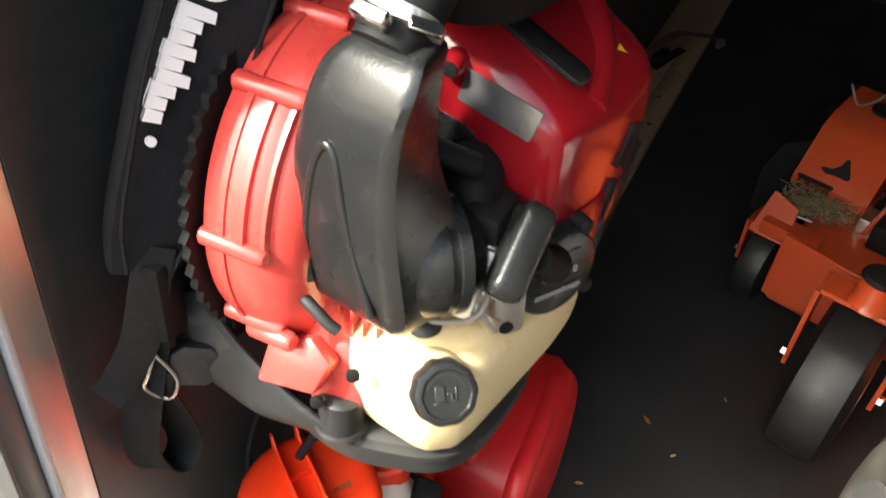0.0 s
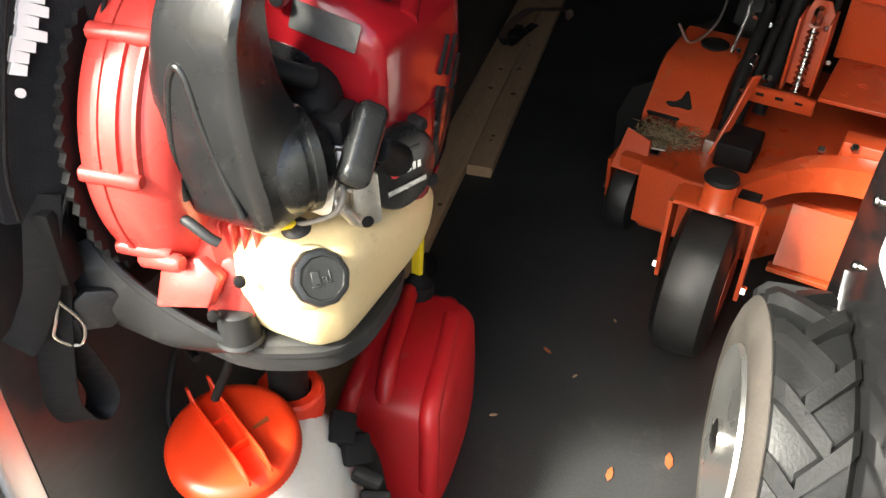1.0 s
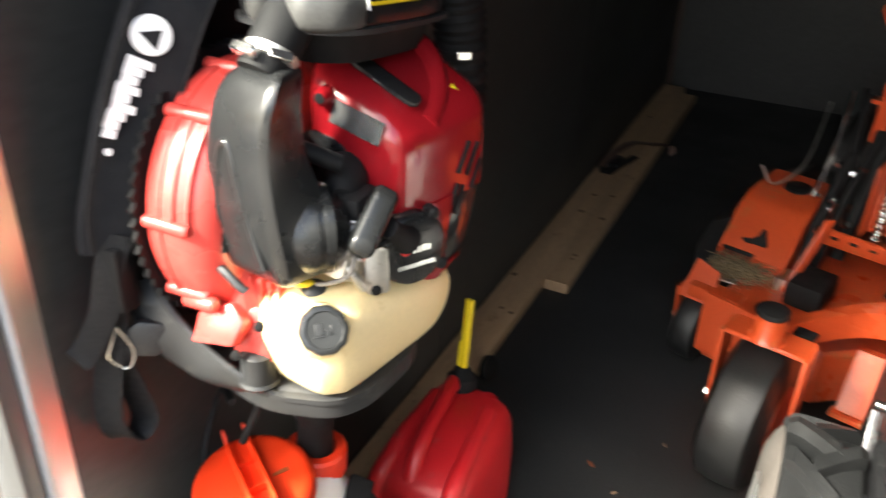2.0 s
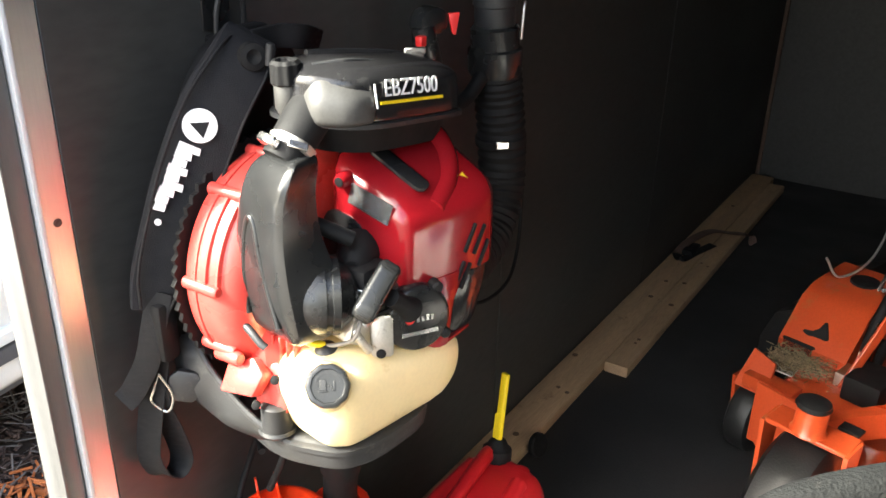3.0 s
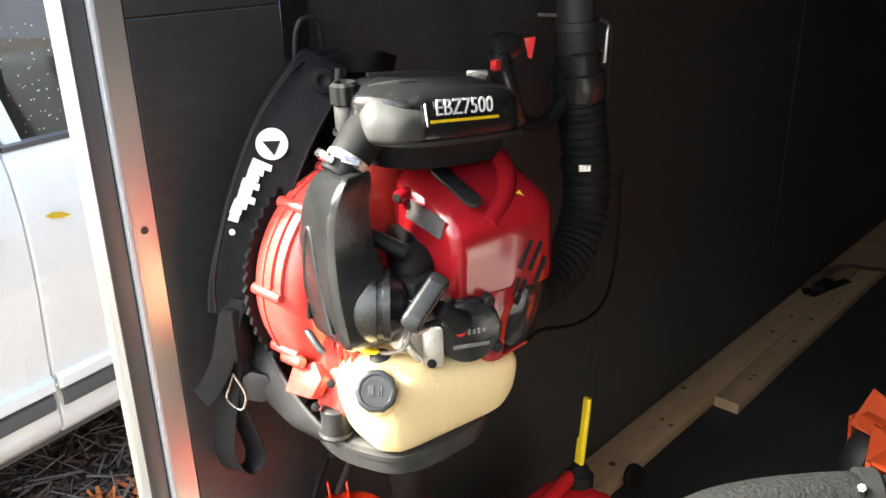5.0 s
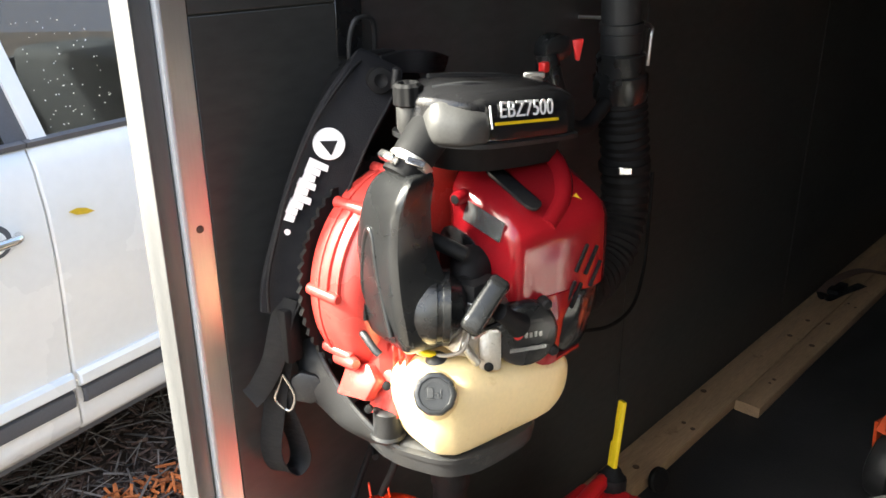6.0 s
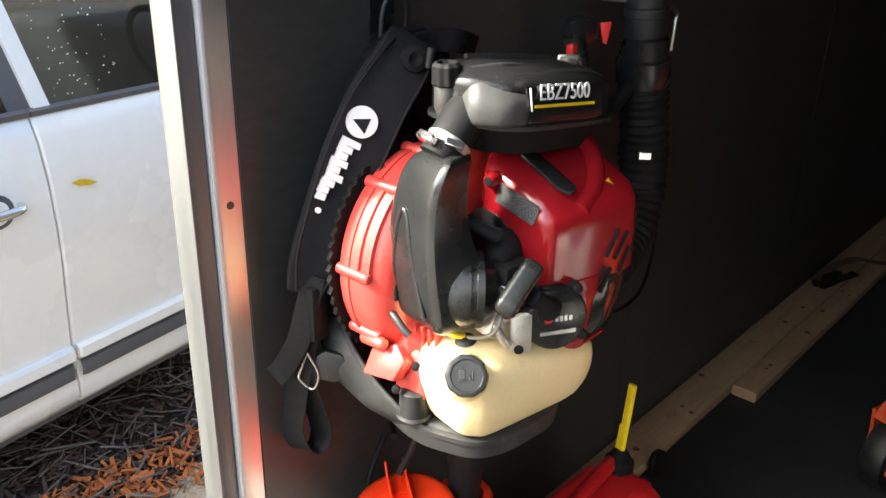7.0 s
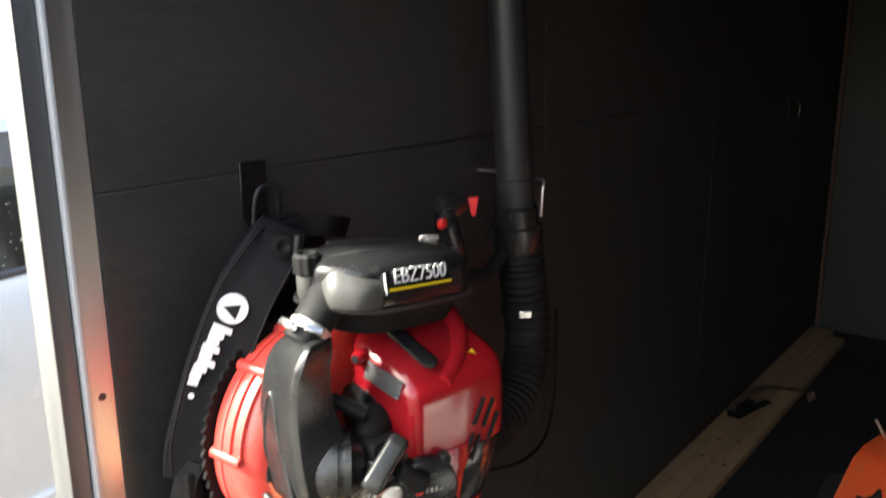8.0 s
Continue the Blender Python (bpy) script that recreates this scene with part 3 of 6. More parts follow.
def build_blower():
    b = thing("backpack_blower", "red and black backpack leaf blower hung on the black wall", "leaf blower")
    # back frame, skirt and base tray
    plate = [(0.10, 0.83), (0.075, 0.90), (0.072, 0.97), (0.10, 1.10), (0.15, 1.23), (0.22, 1.315), (0.34, 1.315), (0.40, 1.20), (0.43, 1.0), (0.43, 0.80), (0.3, 0.76), (0.16, 0.775)]
    fr = part("back_frame", prism(chaikin(plate, 1), basis((0.032, 0, 0), (0, 1, 0), (0, 0, 1)), 0.026, 0.006), M_BLKDARK, b, "dusty dark grey back frame")
    a_side = [(0.050, 0.100, 0.915), (0.050, 0.090, 0.87), (0.052, 0.088, 0.83), (0.07, 0.10, 0.80), (0.10, 0.13, 0.775)]
    b_side = [(0.070, 0.106, 0.905), (0.110, 0.098, 0.862), (0.165, 0.095, 0.828), (0.215, 0.098, 0.802), (0.262, 0.118, 0.778)]
    skirt = bmesh.new()
    pa, pb = smooth_path(a_side, 5), smooth_path(b_side, 5)
    rings = []
    for p, q in zip(pa, pb):
        n = Vector((-0.1, -0.75, -0.66)).normalized() * 0.004
        mid = (p + q) / 2 + n * 3.2
        rings.append([p + n, mid + n, q + n, q + n * 0.2 + Vector((0.006, 0, 0.006)), q - n, mid - n, p - n])
    loft(rings, skirt)
    part("skirt", skirt, M_GREYBLK, fr, "curved grey plastic skirt")
    part("rim_bead", pipe([q + Vector((0.002, -0.003, 0.004)) for q in pb[::4]], 0.005, 8, 4), M_GREYBLK, fr)
    tray = [(0.10, 0.135), (0.20, 0.105), (0.245, 0.104), (0.315, 0.128), (0.342, 0.175), (0.352, 0.30), (0.25, 0.345), (0.10, 0.35)]
    low = [(0.12, 0.16), (0.20, 0.125), (0.245, 0.122), (0.30, 0.145), (0.318, 0.18), (0.325, 0.28), (0.25, 0.32), (0.12, 0.32)]
    part("base_tray", stack([(0.752, low), (0.762, tray), (0.794, tray), (0.800, low)], 2, 2, k=0.2), M_GREYBLK, fr, "dark plastic base under the tank")
    part("tray_lip", stack([(0.785, tray), (0.787, [(x + (0.004 if x > 0.15 else 0), y - (0.005 if y < 0.2 else 0)) for x, y in tray]), (0.794, [(x + (0.004 if x > 0.15 else 0), y - (0.005 if y < 0.2 else 0)) for x, y in tray]), (0.796, tray)], 2, 1, k=0.2), M_GREYBLK, fr)
    part("rubber_mount", lathe((0.218, 0.112, 0.797), (0, 0, 1), [(0, 0.022), (0.006, 0.024), (0.028, 0.0215), (0.045, 0.0215), (0.048, 0.017)], seg=20), M_GREYBLK, fr, "grey rubber mount")
    part("mount_ring", lathe((0.218, 0.112, 0.798), (0, 0, 1), [(0, 0.025), (0.004, 0.027), (0.008, 0.025)], seg=20), M_GREYBLK, fr)
    part("under_tube", pipe([(0.16, 0.20, 0.77), (0.15, 0.19, 0.68), (0.12, 0.18, 0.60)], 0.006), M_BLKDARK, fr)
    # fan housing
    prof = ((0.110, 0.90), (0.114, 0.985), (0.122, 1.0), (0.140, 1.004), (0.156, 0.995), (0.172, 0.965), (0.186, 0.91), (0.196, 0.82), (0.203, 0.64), (0.206, 0.3))
    vol = part("fan_housing", loft([volute_ring(x, k, 72) for x, k in prof]), M_RED, b, "scuffed red plastic fan housing")
    part("housing_seam", loft([volute_ring(x, 1.0, 72, h) for x, h in ((0.128, -0.004), (0.130, 0.0025), (0.136, 0.0025), (0.138, -0.004))]), M_RED, vol)
    for a_deg, ln in ((43, 0.045), (88, 0.042), (122, 0.040), (14, 0.04)):
        a = radians(a_deg)
        r = volute_radius(a) - 0.002
        c = VC + Vector((0.112, -math.sin(a) * r, math.cos(a) * r))
        part("screw_boss", lathe(c, (1, 0, 0), [(0, 0.006), (0.003, 0.009), (ln + 0.016, 0.0085), (ln + 0.020, 0.006)], seg=14), M_RED, vol)
    for h, x0, x1 in ((0.004, 0.150, 0.155), (0.003, 0.168, 0.172)):
        rib = []
        for a_deg in range(46, 87, 4):
            a = radians(a_deg)
            d = Vector((0, -math.sin(a), math.cos(a)))
            r = volute_radius(a) * (0.995 if x0 < 0.16 else 0.975)
            rib.append([VC + d * (r + e) + Vector((x, 0, 0)) for x, e in ((x0 - 0.003, -0.006), (x0, h), (x1, h), (x1 + 0.003, -0.008))])
        part("rim_rib", loft(rib), M_RED, vol)
    part("mounting_foot", prism([(0, 0), (0.058, 0.003), (0.072, 0.036), (0.05, 0.056), (0.008, 0.042)], basis((0.150, 0.094, 0.848), (1, 0.05, 0.10), (0.15, 0.42, 0.9)), 0.022, 0.004), M_RED, vol)
    part("foot_block", prism([(0, 0), (0.05, 0.0), (0.055, 0.055), (0.03, 0.075), (0.0, 0.06)], basis((0.192, 0.096, 0.832), (1, 0.2, 0.0), (0.1, 0.25, 0.95)), -0.05, 0.006), M_RED, vol)
    for p in ((0.136, 0.092, 0.905),):
        part("foot_peg", lathe(p, (1, -0.1, 0.15), [(0, 0.007), (0.004, 0.0095), (0.045, 0.0095), (0.049, 0.007)], seg=14), M_RED, vol)
    for p in ((0.206, 0.088, 0.850), (0.240, 0.093, 0.900)):
        part("foot_screw", lathe(p, (0.5, -0.8, 0.1), [(0, 0.006), (0.006, 0.006), (0.007, 0.003)], seg=10), M_BLKDARK, vol, "black screw")
    part("white_plug", lathe((0.192, 0.091, 0.880), (0.1, -0.85, 0.4), [(-0.004, 0.006), (0.004, 0.006), (0.005, 0.003)], seg=12), M_WHITE, vol, "white plastic plug")
    part("lower_duct", stack([(0.83, [(0.17, 0.125), (0.23, 0.12), (0.25, 0.22), (0.19, 0.24)]), (0.89, [(0.155, 0.110), (0.225, 0.112), (0.26, 0.22), (0.18, 0.24)]), (0.96, [(0.15, 0.115), (0.205, 0.125), (0.24, 0.23), (0.17, 0.24)])], 1, 2), M_RED, vol)
    for k in range(4):
        part("duct_fin", box((0.205 + k * 0.013, 0.124, 0.905), (0.2085 + k * 0.013, 0.160, 0.940), 0.0015, 1), M_RED, vol)
    part("primer_peg", lathe((0.165, 0.108, 0.965), (0.9, -0.45, -0.1), [(0, 0.006), (0.016, 0.006), (0.018, 0.004)], seg=12), M_RED, vol)
    part("primer_clip", pipe([(0.185, 0.098, 0.963), (0.20, 0.096, 0.955), (0.214, 0.096, 0.944), (0.222, 0.098, 0.938)], 0.0055, 10), M_GREYBLK, vol, "dull grey metal clip")
    # intake guard with a toothed edge
    part("intake_guard", loft([volute_ring(0.098, 1.0, 288, -0.03), volute_ring(0.099, 1.0, 288, 0.008, 64, 0.0036), volute_ring(0.107, 1.0, 288, 0.009, 64, 0.0036), volute_ring(0.110, 1.0, 288, -0.03)]), M_BLKDARK, b, "black intake guard with a notched rim")
    # fuel tank
    def tank_lift(p):
        return p - Vector((0, 0, 0.14 * max(0.0, p.y - 0.17) * max(0.0, (p.z - 0.795) / 0.14)))
    lv = [
        (0.795, [(0.262, 0.140), (0.300, 0.133), (0.322, 0.150), (0.345, 0.30), (0.330, 0.325), (0.230, 0.325), (0.225, 0.170)]),
        (0.806, [(0.238, 0.126), (0.302, 0.116), (0.330, 0.138), (0.360, 0.315), (0.345, 0.34), (0.215, 0.345), (0.212, 0.155)]),
        (0.845, [(0.222, 0.114), (0.304, 0.102), (0.338, 0.130), (0.372, 0.328), (0.355, 0.355), (0.210, 0.36), (0.205, 0.150)]),
        (0.895, [(0.222, 0.114), (0.303, 0.103), (0.338, 0.130), (0.374, 0.33), (0.356, 0.357), (0.210, 0.36), (0.205, 0.150)]),
        (0.924, [(0.232, 0.134), (0.296, 0.125), (0.327, 0.148), (0.356, 0.315), (0.340, 0.335), (0.220, 0.34), (0.215, 0.165)]),
        (0.933, [(0.248, 0.158), (0.288, 0.150), (0.308, 0.170), (0.332, 0.30), (0.318, 0.312), (0.238, 0.315), (0.235, 0.185)])]
    tank = part("fuel_tank", stack(lv, 2, 4, k=0.14, lift=tank_lift), M_TANK, b, "cream translucent plastic fuel tank")
    cn = Vector((0.56, -0.62, 0.55)).normalized()
    cp = Vector((0.327, 0.096, 0.921))
    part("filler_neck", lathe(cp - cn * 0.05, cn, [(0, 0.036), (0.02, 0.031), (0.03, 0.0285), (0.036, 0.0285)], seg=28), M_TANK, tank)
    cap = part("fuel_cap", lathe(cp - cn * 0.018, cn, [(0, 0.0265), (0.002, 0.0285), (0.013, 0.0285), (0.0172, 0.0268), (0.0185, 0.0235), (0.0185, 0.0215), (0.0170, 0.0205), (0.0165, 0.0)], seg=80, ripple=0.016, lobes=10), M_BLK, tank, "black screw-on fuel cap with a raised pump symbol")
    u, v = axis_frame(cn)
    cm = basis(cp - cn * 0.0016, u, v)
    for x0, y0, x1, y1 in ((-0.010, -0.005, -0.002, 0.008), (0.000, -0.0005, 0.0045, 0.0012), (0.0035, -0.006, 0.0052, 0.0012), (0.0052, -0.006, 0.0088, -0.0044), (0.0074, -0.006, 0.0090, 0.006), (-0.0120, -0.0075, 0.000, -0.0058)):
        part("cap_mark", box((x0, y0, 0), (x1, y1, 0.0016), 0.0004, 1, m=cm), M_GREYBLK, cap)
    for k in range(16):
        a = radians(200 + k * 9.3)
        part("cap_print", box((-0.0011, -0.0016, 0), (0.0011, 0.0016, 0.0010), m=cm @ Matrix.Translation((0.0165 * math.cos(a), -0.0165 * math.sin(a), 0)) @ Matrix.Rotation(-a, 4, "Z")), M_GREYBLK, cap)
    part("grommet", lathe((0.279, 0.152, 0.924), (0.1, -0.25, 1), [(0, 0.0165), (0.004, 0.017), (0.010, 0.0145), (0.014, 0.009), (0.016, 0.004)], seg=20), M_GREYBLK, tank, "grey rubber grommet")
    part("tank_stain", lathe((0.3415, 0.169, 0.853), (0.9, -0.2, 0), [(-0.003, 0.0035), (0.0006, 0.003)], seg=10), M_KNOT, tank)
    part("yellow_fuel_line", pipe([(0.277, 0.149, 0.938), (0.270, 0.132, 0.946), (0.262, 0.122, 0.958), (0.264, 0.130, 0.974), (0.285, 0.155, 0.985)], 0.0047), M_YEL, tank, "yellow fuel hose")
    part("return_line", pipe([(0.282, 0.150, 0.938), (0.300, 0.152, 0.944), (0.322, 0.155, 0.958), (0.328, 0.162, 0.978), (0.318, 0.176, 0.992), (0.300, 0.185, 1.00)], 0.0030), M_CLEAR, tank, "smoky clear fuel hose")
    # intake duct in front of the housing
    dl = [
        (0.954, [(0.212, 0.120), (0.256, 0.110), (0.272, 0.150), (0.215, 0.152)]),
        (0.964, [(0.180, 0.110), (0.270, 0.092), (0.298, 0.160), (0.188, 0.172)]),
        (1.000, [(0.163, 0.106), (0.274, 0.081), (0.308, 0.162), (0.170, 0.182)]),
        (1.045, [(0.161, 0.104), (0.268, 0.079), (0.300, 0.158), (0.168, 0.178)]),
        (1.100, [(0.170, 0.104), (0.262, 0.083), (0.274, 0.158), (0.175, 0.165)]),
        (1.150, [(0.181, 0.107), (0.263, 0.088), (0.268, 0.158), (0.187, 0.165)]),
        (1.180, [(0.192, 0.116), (0.267, 0.098), (0.268, 0.164), (0.198, 0.168)]),
        (1.196, [(0.208, 0.128), (0.264, 0.114), (0.268, 0.160), (0.212, 0.164)]),
        (1.200, [(0.222, 0.138), (0.256, 0.130), (0.258, 0.154), (0.225, 0.156)])]
    duct = part("intake_duct", stack([(z, [(x + 0.006 + (0.006 if y < 0.15 and x > 0.24 else 0.0), y) for x, y in o]) for z, o in dl], 2, 4, k=0.09), M_DUCT, b, "scuffed matt black intake duct")
    ridge = [(0.186, 0.982), (0.184, 1.02), (0.187, 1.065), (0.194, 1.105), (0.204, 1.122), (0.213, 1.112), (0.222, 1.075), (0.235, 1.03), (0.252, 0.985)]
    part("duct_ridge", pipe([(x + 0.008, 0.1050 - (x - 0.165) * 0.225 + (0.002 if z > 1.08 else 0.0), z) for x, z in ridge], 0.0042, 10, 5), M_DUCT, duct)
    rn = Vector((0.70, 0.71, -0.04)).normalized()
    part("duct_end", lathe((0.236, 0.112, 1.012), rn, [(0, 0.03), (0.022, 0.048), (0.050, 0.053), (0.058, 0.053), (0.059, 0.050), (0.066, 0.050), (0.067, 0.0525), (0.076, 0.0525), (0.078, 0.046), (0.092, 0.036), (0.10, 0.024)], seg=40), M_BLK, duct)
    cd = Vector((0.02, 0.62, 0.66)).normalized()
    cc = Vector((0.243, 0.147, 1.205))
    part("hose_clamp", lathe(cc, cd, [(-0.006, 0.0285), (-0.005, 0.0305), (0.006, 0.0305), (0.007, 0.0285)], seg=30), M_ALU, duct, "worm-drive hose clamp")
    part("clamp_screw", box((-0.014, -0.006, -0.006), (0.014, 0.006, 0.007), 0.002, 1, m=Matrix.Translation((0.236, 0.116, 1.220)) @ Euler((0.7, 0.1, -0.1)).to_matrix().to_4x4()), M_CHROME, duct, "bright clamp screw housing")
    part("clamp_tail", box((-0.012, -0.005, -0.003), (0.012, 0.005, 0.003), 0.001, 1, m=Matrix.Translation((0.268, 0.132, 1.215)) @ Euler((0.8, 0.3, 0.6)).to_matrix().to_4x4()), M_CHROME, duct)
    part("snorkel", pipe([(0.240, 0.132, 1.190), (0.243, 0.150, 1.210), (0.245, 0.172, 1.232), (0.245, 0.195, 1.25)], lambda s: 0.0265 + 0.004 * s, 26), M_BLKDARK, duct)
    # air cleaner
    def ac_lift(p):
        return p + Vector((0, 0, -0.11 * (p.y - 0.22)))
    ac_mid = [(0.160, 0.215), (0.192, 0.172), (0.250, 0.164), (0.298, 0.188), (0.317, 0.226), (0.325, 0.36), (0.318, 0.425), (0.170, 0.44), (0.152, 0.32)]
    ac_low = [(0.172, 0.225), (0.200, 0.186), (0.248, 0.178), (0.288, 0.200), (0.304, 0.235), (0.312, 0.36), (0.306, 0.41), (0.18, 0.425), (0.165, 0.32)]
    ac_top = [(0.180, 0.232), (0.205, 0.198), (0.246, 0.190), (0.276, 0.208), (0.294, 0.240), (0.300, 0.35), (0.292, 0.40), (0.19, 0.41), (0.175, 0.32)]
    ac_cap = [(0.20, 0.25), (0.215, 0.228), (0.242, 0.222), (0.258, 0.234), (0.266, 0.255), (0.270, 0.34), (0.262, 0.37), (0.21, 0.38), (0.196, 0.32)]
    ac = part("air_cleaner", stack([(1.222, ac_low), (1.228, ac_mid), (1.262, ac_mid), (1.282, [(x * 0.965 + 0.008, y * 0.97 + 0.008) for x, y in ac_mid]), (1.297, ac_top), (1.304, ac_cap)], 2, 4, k=0.2, lift=ac_lift), M_GLOSSBLK, b, "dusty black air cleaner cover")
    lip = [(x + (0.005 if x > 0.24 else -0.004), y + (0.004 if y > 0.3 else -0.005)) for x, y in ac_mid]
    part("cleaner_lip", stack([(1.222, ac_mid), (1.2235, lip), (1.2295, lip), (1.231, ac_mid)], 2, 1, k=0.2, lift=ac_lift), M_GREYBLK, ac)
    # Paler than the cover: light on this front is partly in its colour.
    part("cleaner_bulge", stack([(1.230, [(0.243, 0.180), (0.270, 0.165), (0.302, 0.182), (0.318, 0.222), (0.26, 0.24)]), (1.238, [(0.238, 0.170), (0.272, 0.156), (0.310, 0.180), (0.3215, 0.224), (0.26, 0.24)]), (1.262, [(0.238, 0.170), (0.272, 0.157), (0.308, 0.182), (0.3205, 0.226), (0.26, 0.24)]), (1.284, [(0.240, 0.180), (0.268, 0.170), (0.292, 0.194), (0.304, 0.232), (0.26, 0.24)]), (1.294, [(0.244, 0.20), (0.262, 0.192), (0.276, 0.208), (0.284, 0.238), (0.26, 0.245)])], 3, 4, k=0.2), M_DUST_SHEEN, ac, "dusty rounded front of the cleaner with lit sheen in its grey")
    part("cleaner_ridge", pipe([(0.245, 0.190, 1.297), (0.268, 0.225, 1.300), (0.276, 0.27, 1.293), (0.276, 0.33, 1.284)], 0.004, 8), M_GREYBLK, ac)
    part("top_rib", pipe([(0.205, 0.225, 1.302), (0.222, 0.28, 1.298), (0.236, 0.34, 1.290), (0.24, 0.38, 1.282)], 0.005, 8), M_GREYBLK, ac)
    part("cleaner_base", stack([(1.185, [(x, y + 0.01) for x, y in ac_top]), (1.222, ac_low), (1.226, ac_low)], 2, 2, lift=ac_lift), M_BLKDARK, ac)
    part("knob_column", lathe((0.217, 0.174, 1.232), (0, 0, 1), [(0, 0.010), (0.012, 0.016), (0.045, 0.0165), (0.05, 0.014)], seg=24), M_DUST_SHEEN, ac)
    part("cleaner_knob", lathe((0.217, 0.174, 1.274), (0, -0.04, 1), [(0, 0.017), (0.003, 0.0195), (0.026, 0.0190), (0.030, 0.015), (0.030, 0.012), (0.026, 0.010), (0.026, 0.0)], seg=54, ripple=0.05, lobes=9), M_BLKDARK, ac, "black turn knob")
    part("cleaner_screw", lathe((0.252, 0.400, 1.268), (0.1, -0.1, 1), [(0, 0.013), (0.014, 0.012), (0.017, 0.006)], seg=14), M_ALU, ac, "silver wing screw")
    part("wing", box((-0.016, -0.003, 0), (0.016, 0.003, 0.010), 0.002, 1, m=Matrix.Translation((0.253, 0.398, 1.280)) @ Euler((0, 0, 0.9)).to_matrix().to_4x4()), M_ALU, ac)
    tm = basis((0.3215, 0.291, 1.2640), (0.055, 0.99, -0.115), (-0.14, 0.10, 1))
    lettering("EBZ7500", tm, 0.0300, M_WHITE, ac, label="white model lettering EBZ7500")
    part("yellow_line", box((-0.064, -0.0185, -0.0008), (0.066, -0.0145, 0.0008), m=tm), M_YEL, ac, "yellow stripe under the lettering")
    part("badge_edge", box((-0.073, -0.014, -0.0008), (-0.071, 0.016, 0.0008), m=tm @ Matrix.Rotation(0.12, 4, "Z")), M_WHITE, ac)
    # engine
    part("crankcase", prism([(0, 0), (0.07, -0.012), (0.095, 0.03), (0.085, 0.08), (0.03, 0.095), (0.0, 0.06)], basis((0.318, 0.150, 0.950), (0.12, 0.93, -0.30), (0.1, 0.3, 0.95)), -0.06, 0.006), M_ALU, b, "pale cast aluminium crankcase")
    for k in range(4):
        part("cooling_fin", box((0.285, 0.165 + 0.004 * k, 0.975 + 0.013 * k), (0.336 - 0.004 * k, 0.225, 0.980 + 0.013 * k), 0.001, 1), M_ALU, b)
    part("starter_bracket", prism(rounded(0.030, 0.060, 0.006, 3), basis((0.330, 0.205, 0.948), (0.75, 0.66, 0), (-0.1, 0.1, 1)), 0.016, 0.003), M_ALU, b, "pale cast bracket")
    part("bracket_screw", lathe((0.330, 0.203, 0.926), (0.6, -0.75, 0), [(0, 0.007), (0.018, 0.007), (0.020, 0.004)], seg=12), M_BLKDARK, b)
    part("spark_lead", pipe([(0.300, 0.160, 0.998), (0.322, 0.168, 0.990), (0.342, 0.180, 0.990), (0.358, 0.200, 0.998)], 0.0035), M_BLKDARK, b, "black spark plug lead")
    part("carburettor", box((0.285, 0.178, 0.962), (0.325, 0.232, 1.045), 0.008, 2), M_BLKDARK, b)
    part("throttle_rod", pipe([(0.300, 0.165, 0.985), (0.325, 0.165, 0.955), (0.333, 0.175, 0.935)], 0.006, 10), M_ALU, b)
    part("choke_lever", pipe([(0.243, 0.168, 1.098), (0.262, 0.178, 1.092), (0.290, 0.200, 1.075)], 0.011, 12), M_BLKDARK, b)
    part("choke_tip", box((-0.012, -0.008, -0.010), (0.012, 0.008, 0.010), 0.003, 2, m=Matrix.Translation((0.246, 0.166, 1.100)) @ Euler((0.3, 0.5, 0.4)).to_matrix().to_4x4()), M_GREYBLK, b)
    part("plug_boot", lathe((0.272, 0.238, 1.045), (0.45, -0.85, -0.1), [(0, 0.030), (0.025, 0.028), (0.045, 0.020), (0.056, 0.012)], seg=20), M_BLKDARK, b)

    def cover_lift(p):
        f = min(1.2, max(0.0, (p.z - 1.02) / 0.13))
        return p + Vector((0, 0, f * (-0.36 * (p.x - 0.25) + 0.10 * (p.y - 0.24))))
    cv0 = [(0.202, 0.243), (0.334, 0.238), (0.351, 0.247), (0.374, 0.33), (0.385, 0.395), (0.370, 0.43), (0.20, 0.45)]
    cv1 = [(0.204, 0.246), (0.330, 0.242), (0.346, 0.252), (0.369, 0.33), (0.379, 0.392), (0.365, 0.425), (0.20, 0.445)]
    cv2 = [(0.212, 0.262), (0.312, 0.266), (0.326, 0.278), (0.342, 0.335), (0.348, 0.378), (0.335, 0.41), (0.21, 0.435)]
    cover = part("engine_cover", stack([(0.998, cv0), (1.004, cv0), (1.09, cv0), (1.132, cv1), (1.156, cv2), (1.166, [(0.23, 0.29), (0.285, 0.295), (0.30, 0.31), (0.31, 0.35), (0.31, 0.37), (0.30, 0.39), (0.23, 0.41)])], 2, 4, k=0.18, lift=cover_lift), M_REDGLOSS, b, "glossy red plastic engine cover")
    part("cover_leg", stack([(0.900, [(0.350, 0.276), (0.371, 0.280), (0.376, 0.304), (0.355, 0.306)]), (0.915, [(0.345, 0.270), (0.373, 0.276), (0.379, 0.308), (0.352, 0.312)]), (0.965, [(0.345, 0.264), (0.372, 0.272), (0.381, 0.318), (0.352, 0.322)]), (1.004, [(0.34, 0.246), (0.356, 0.256), (0.382, 0.352), (0.35, 0.36)])], 1, 2), M_REDGLOSS, cover)
    part("cover_lip", box((0.345, 0.30, 0.897), (0.372, 0.365, 0.902), 0.001, 1), M_REDGLOSS, cover)
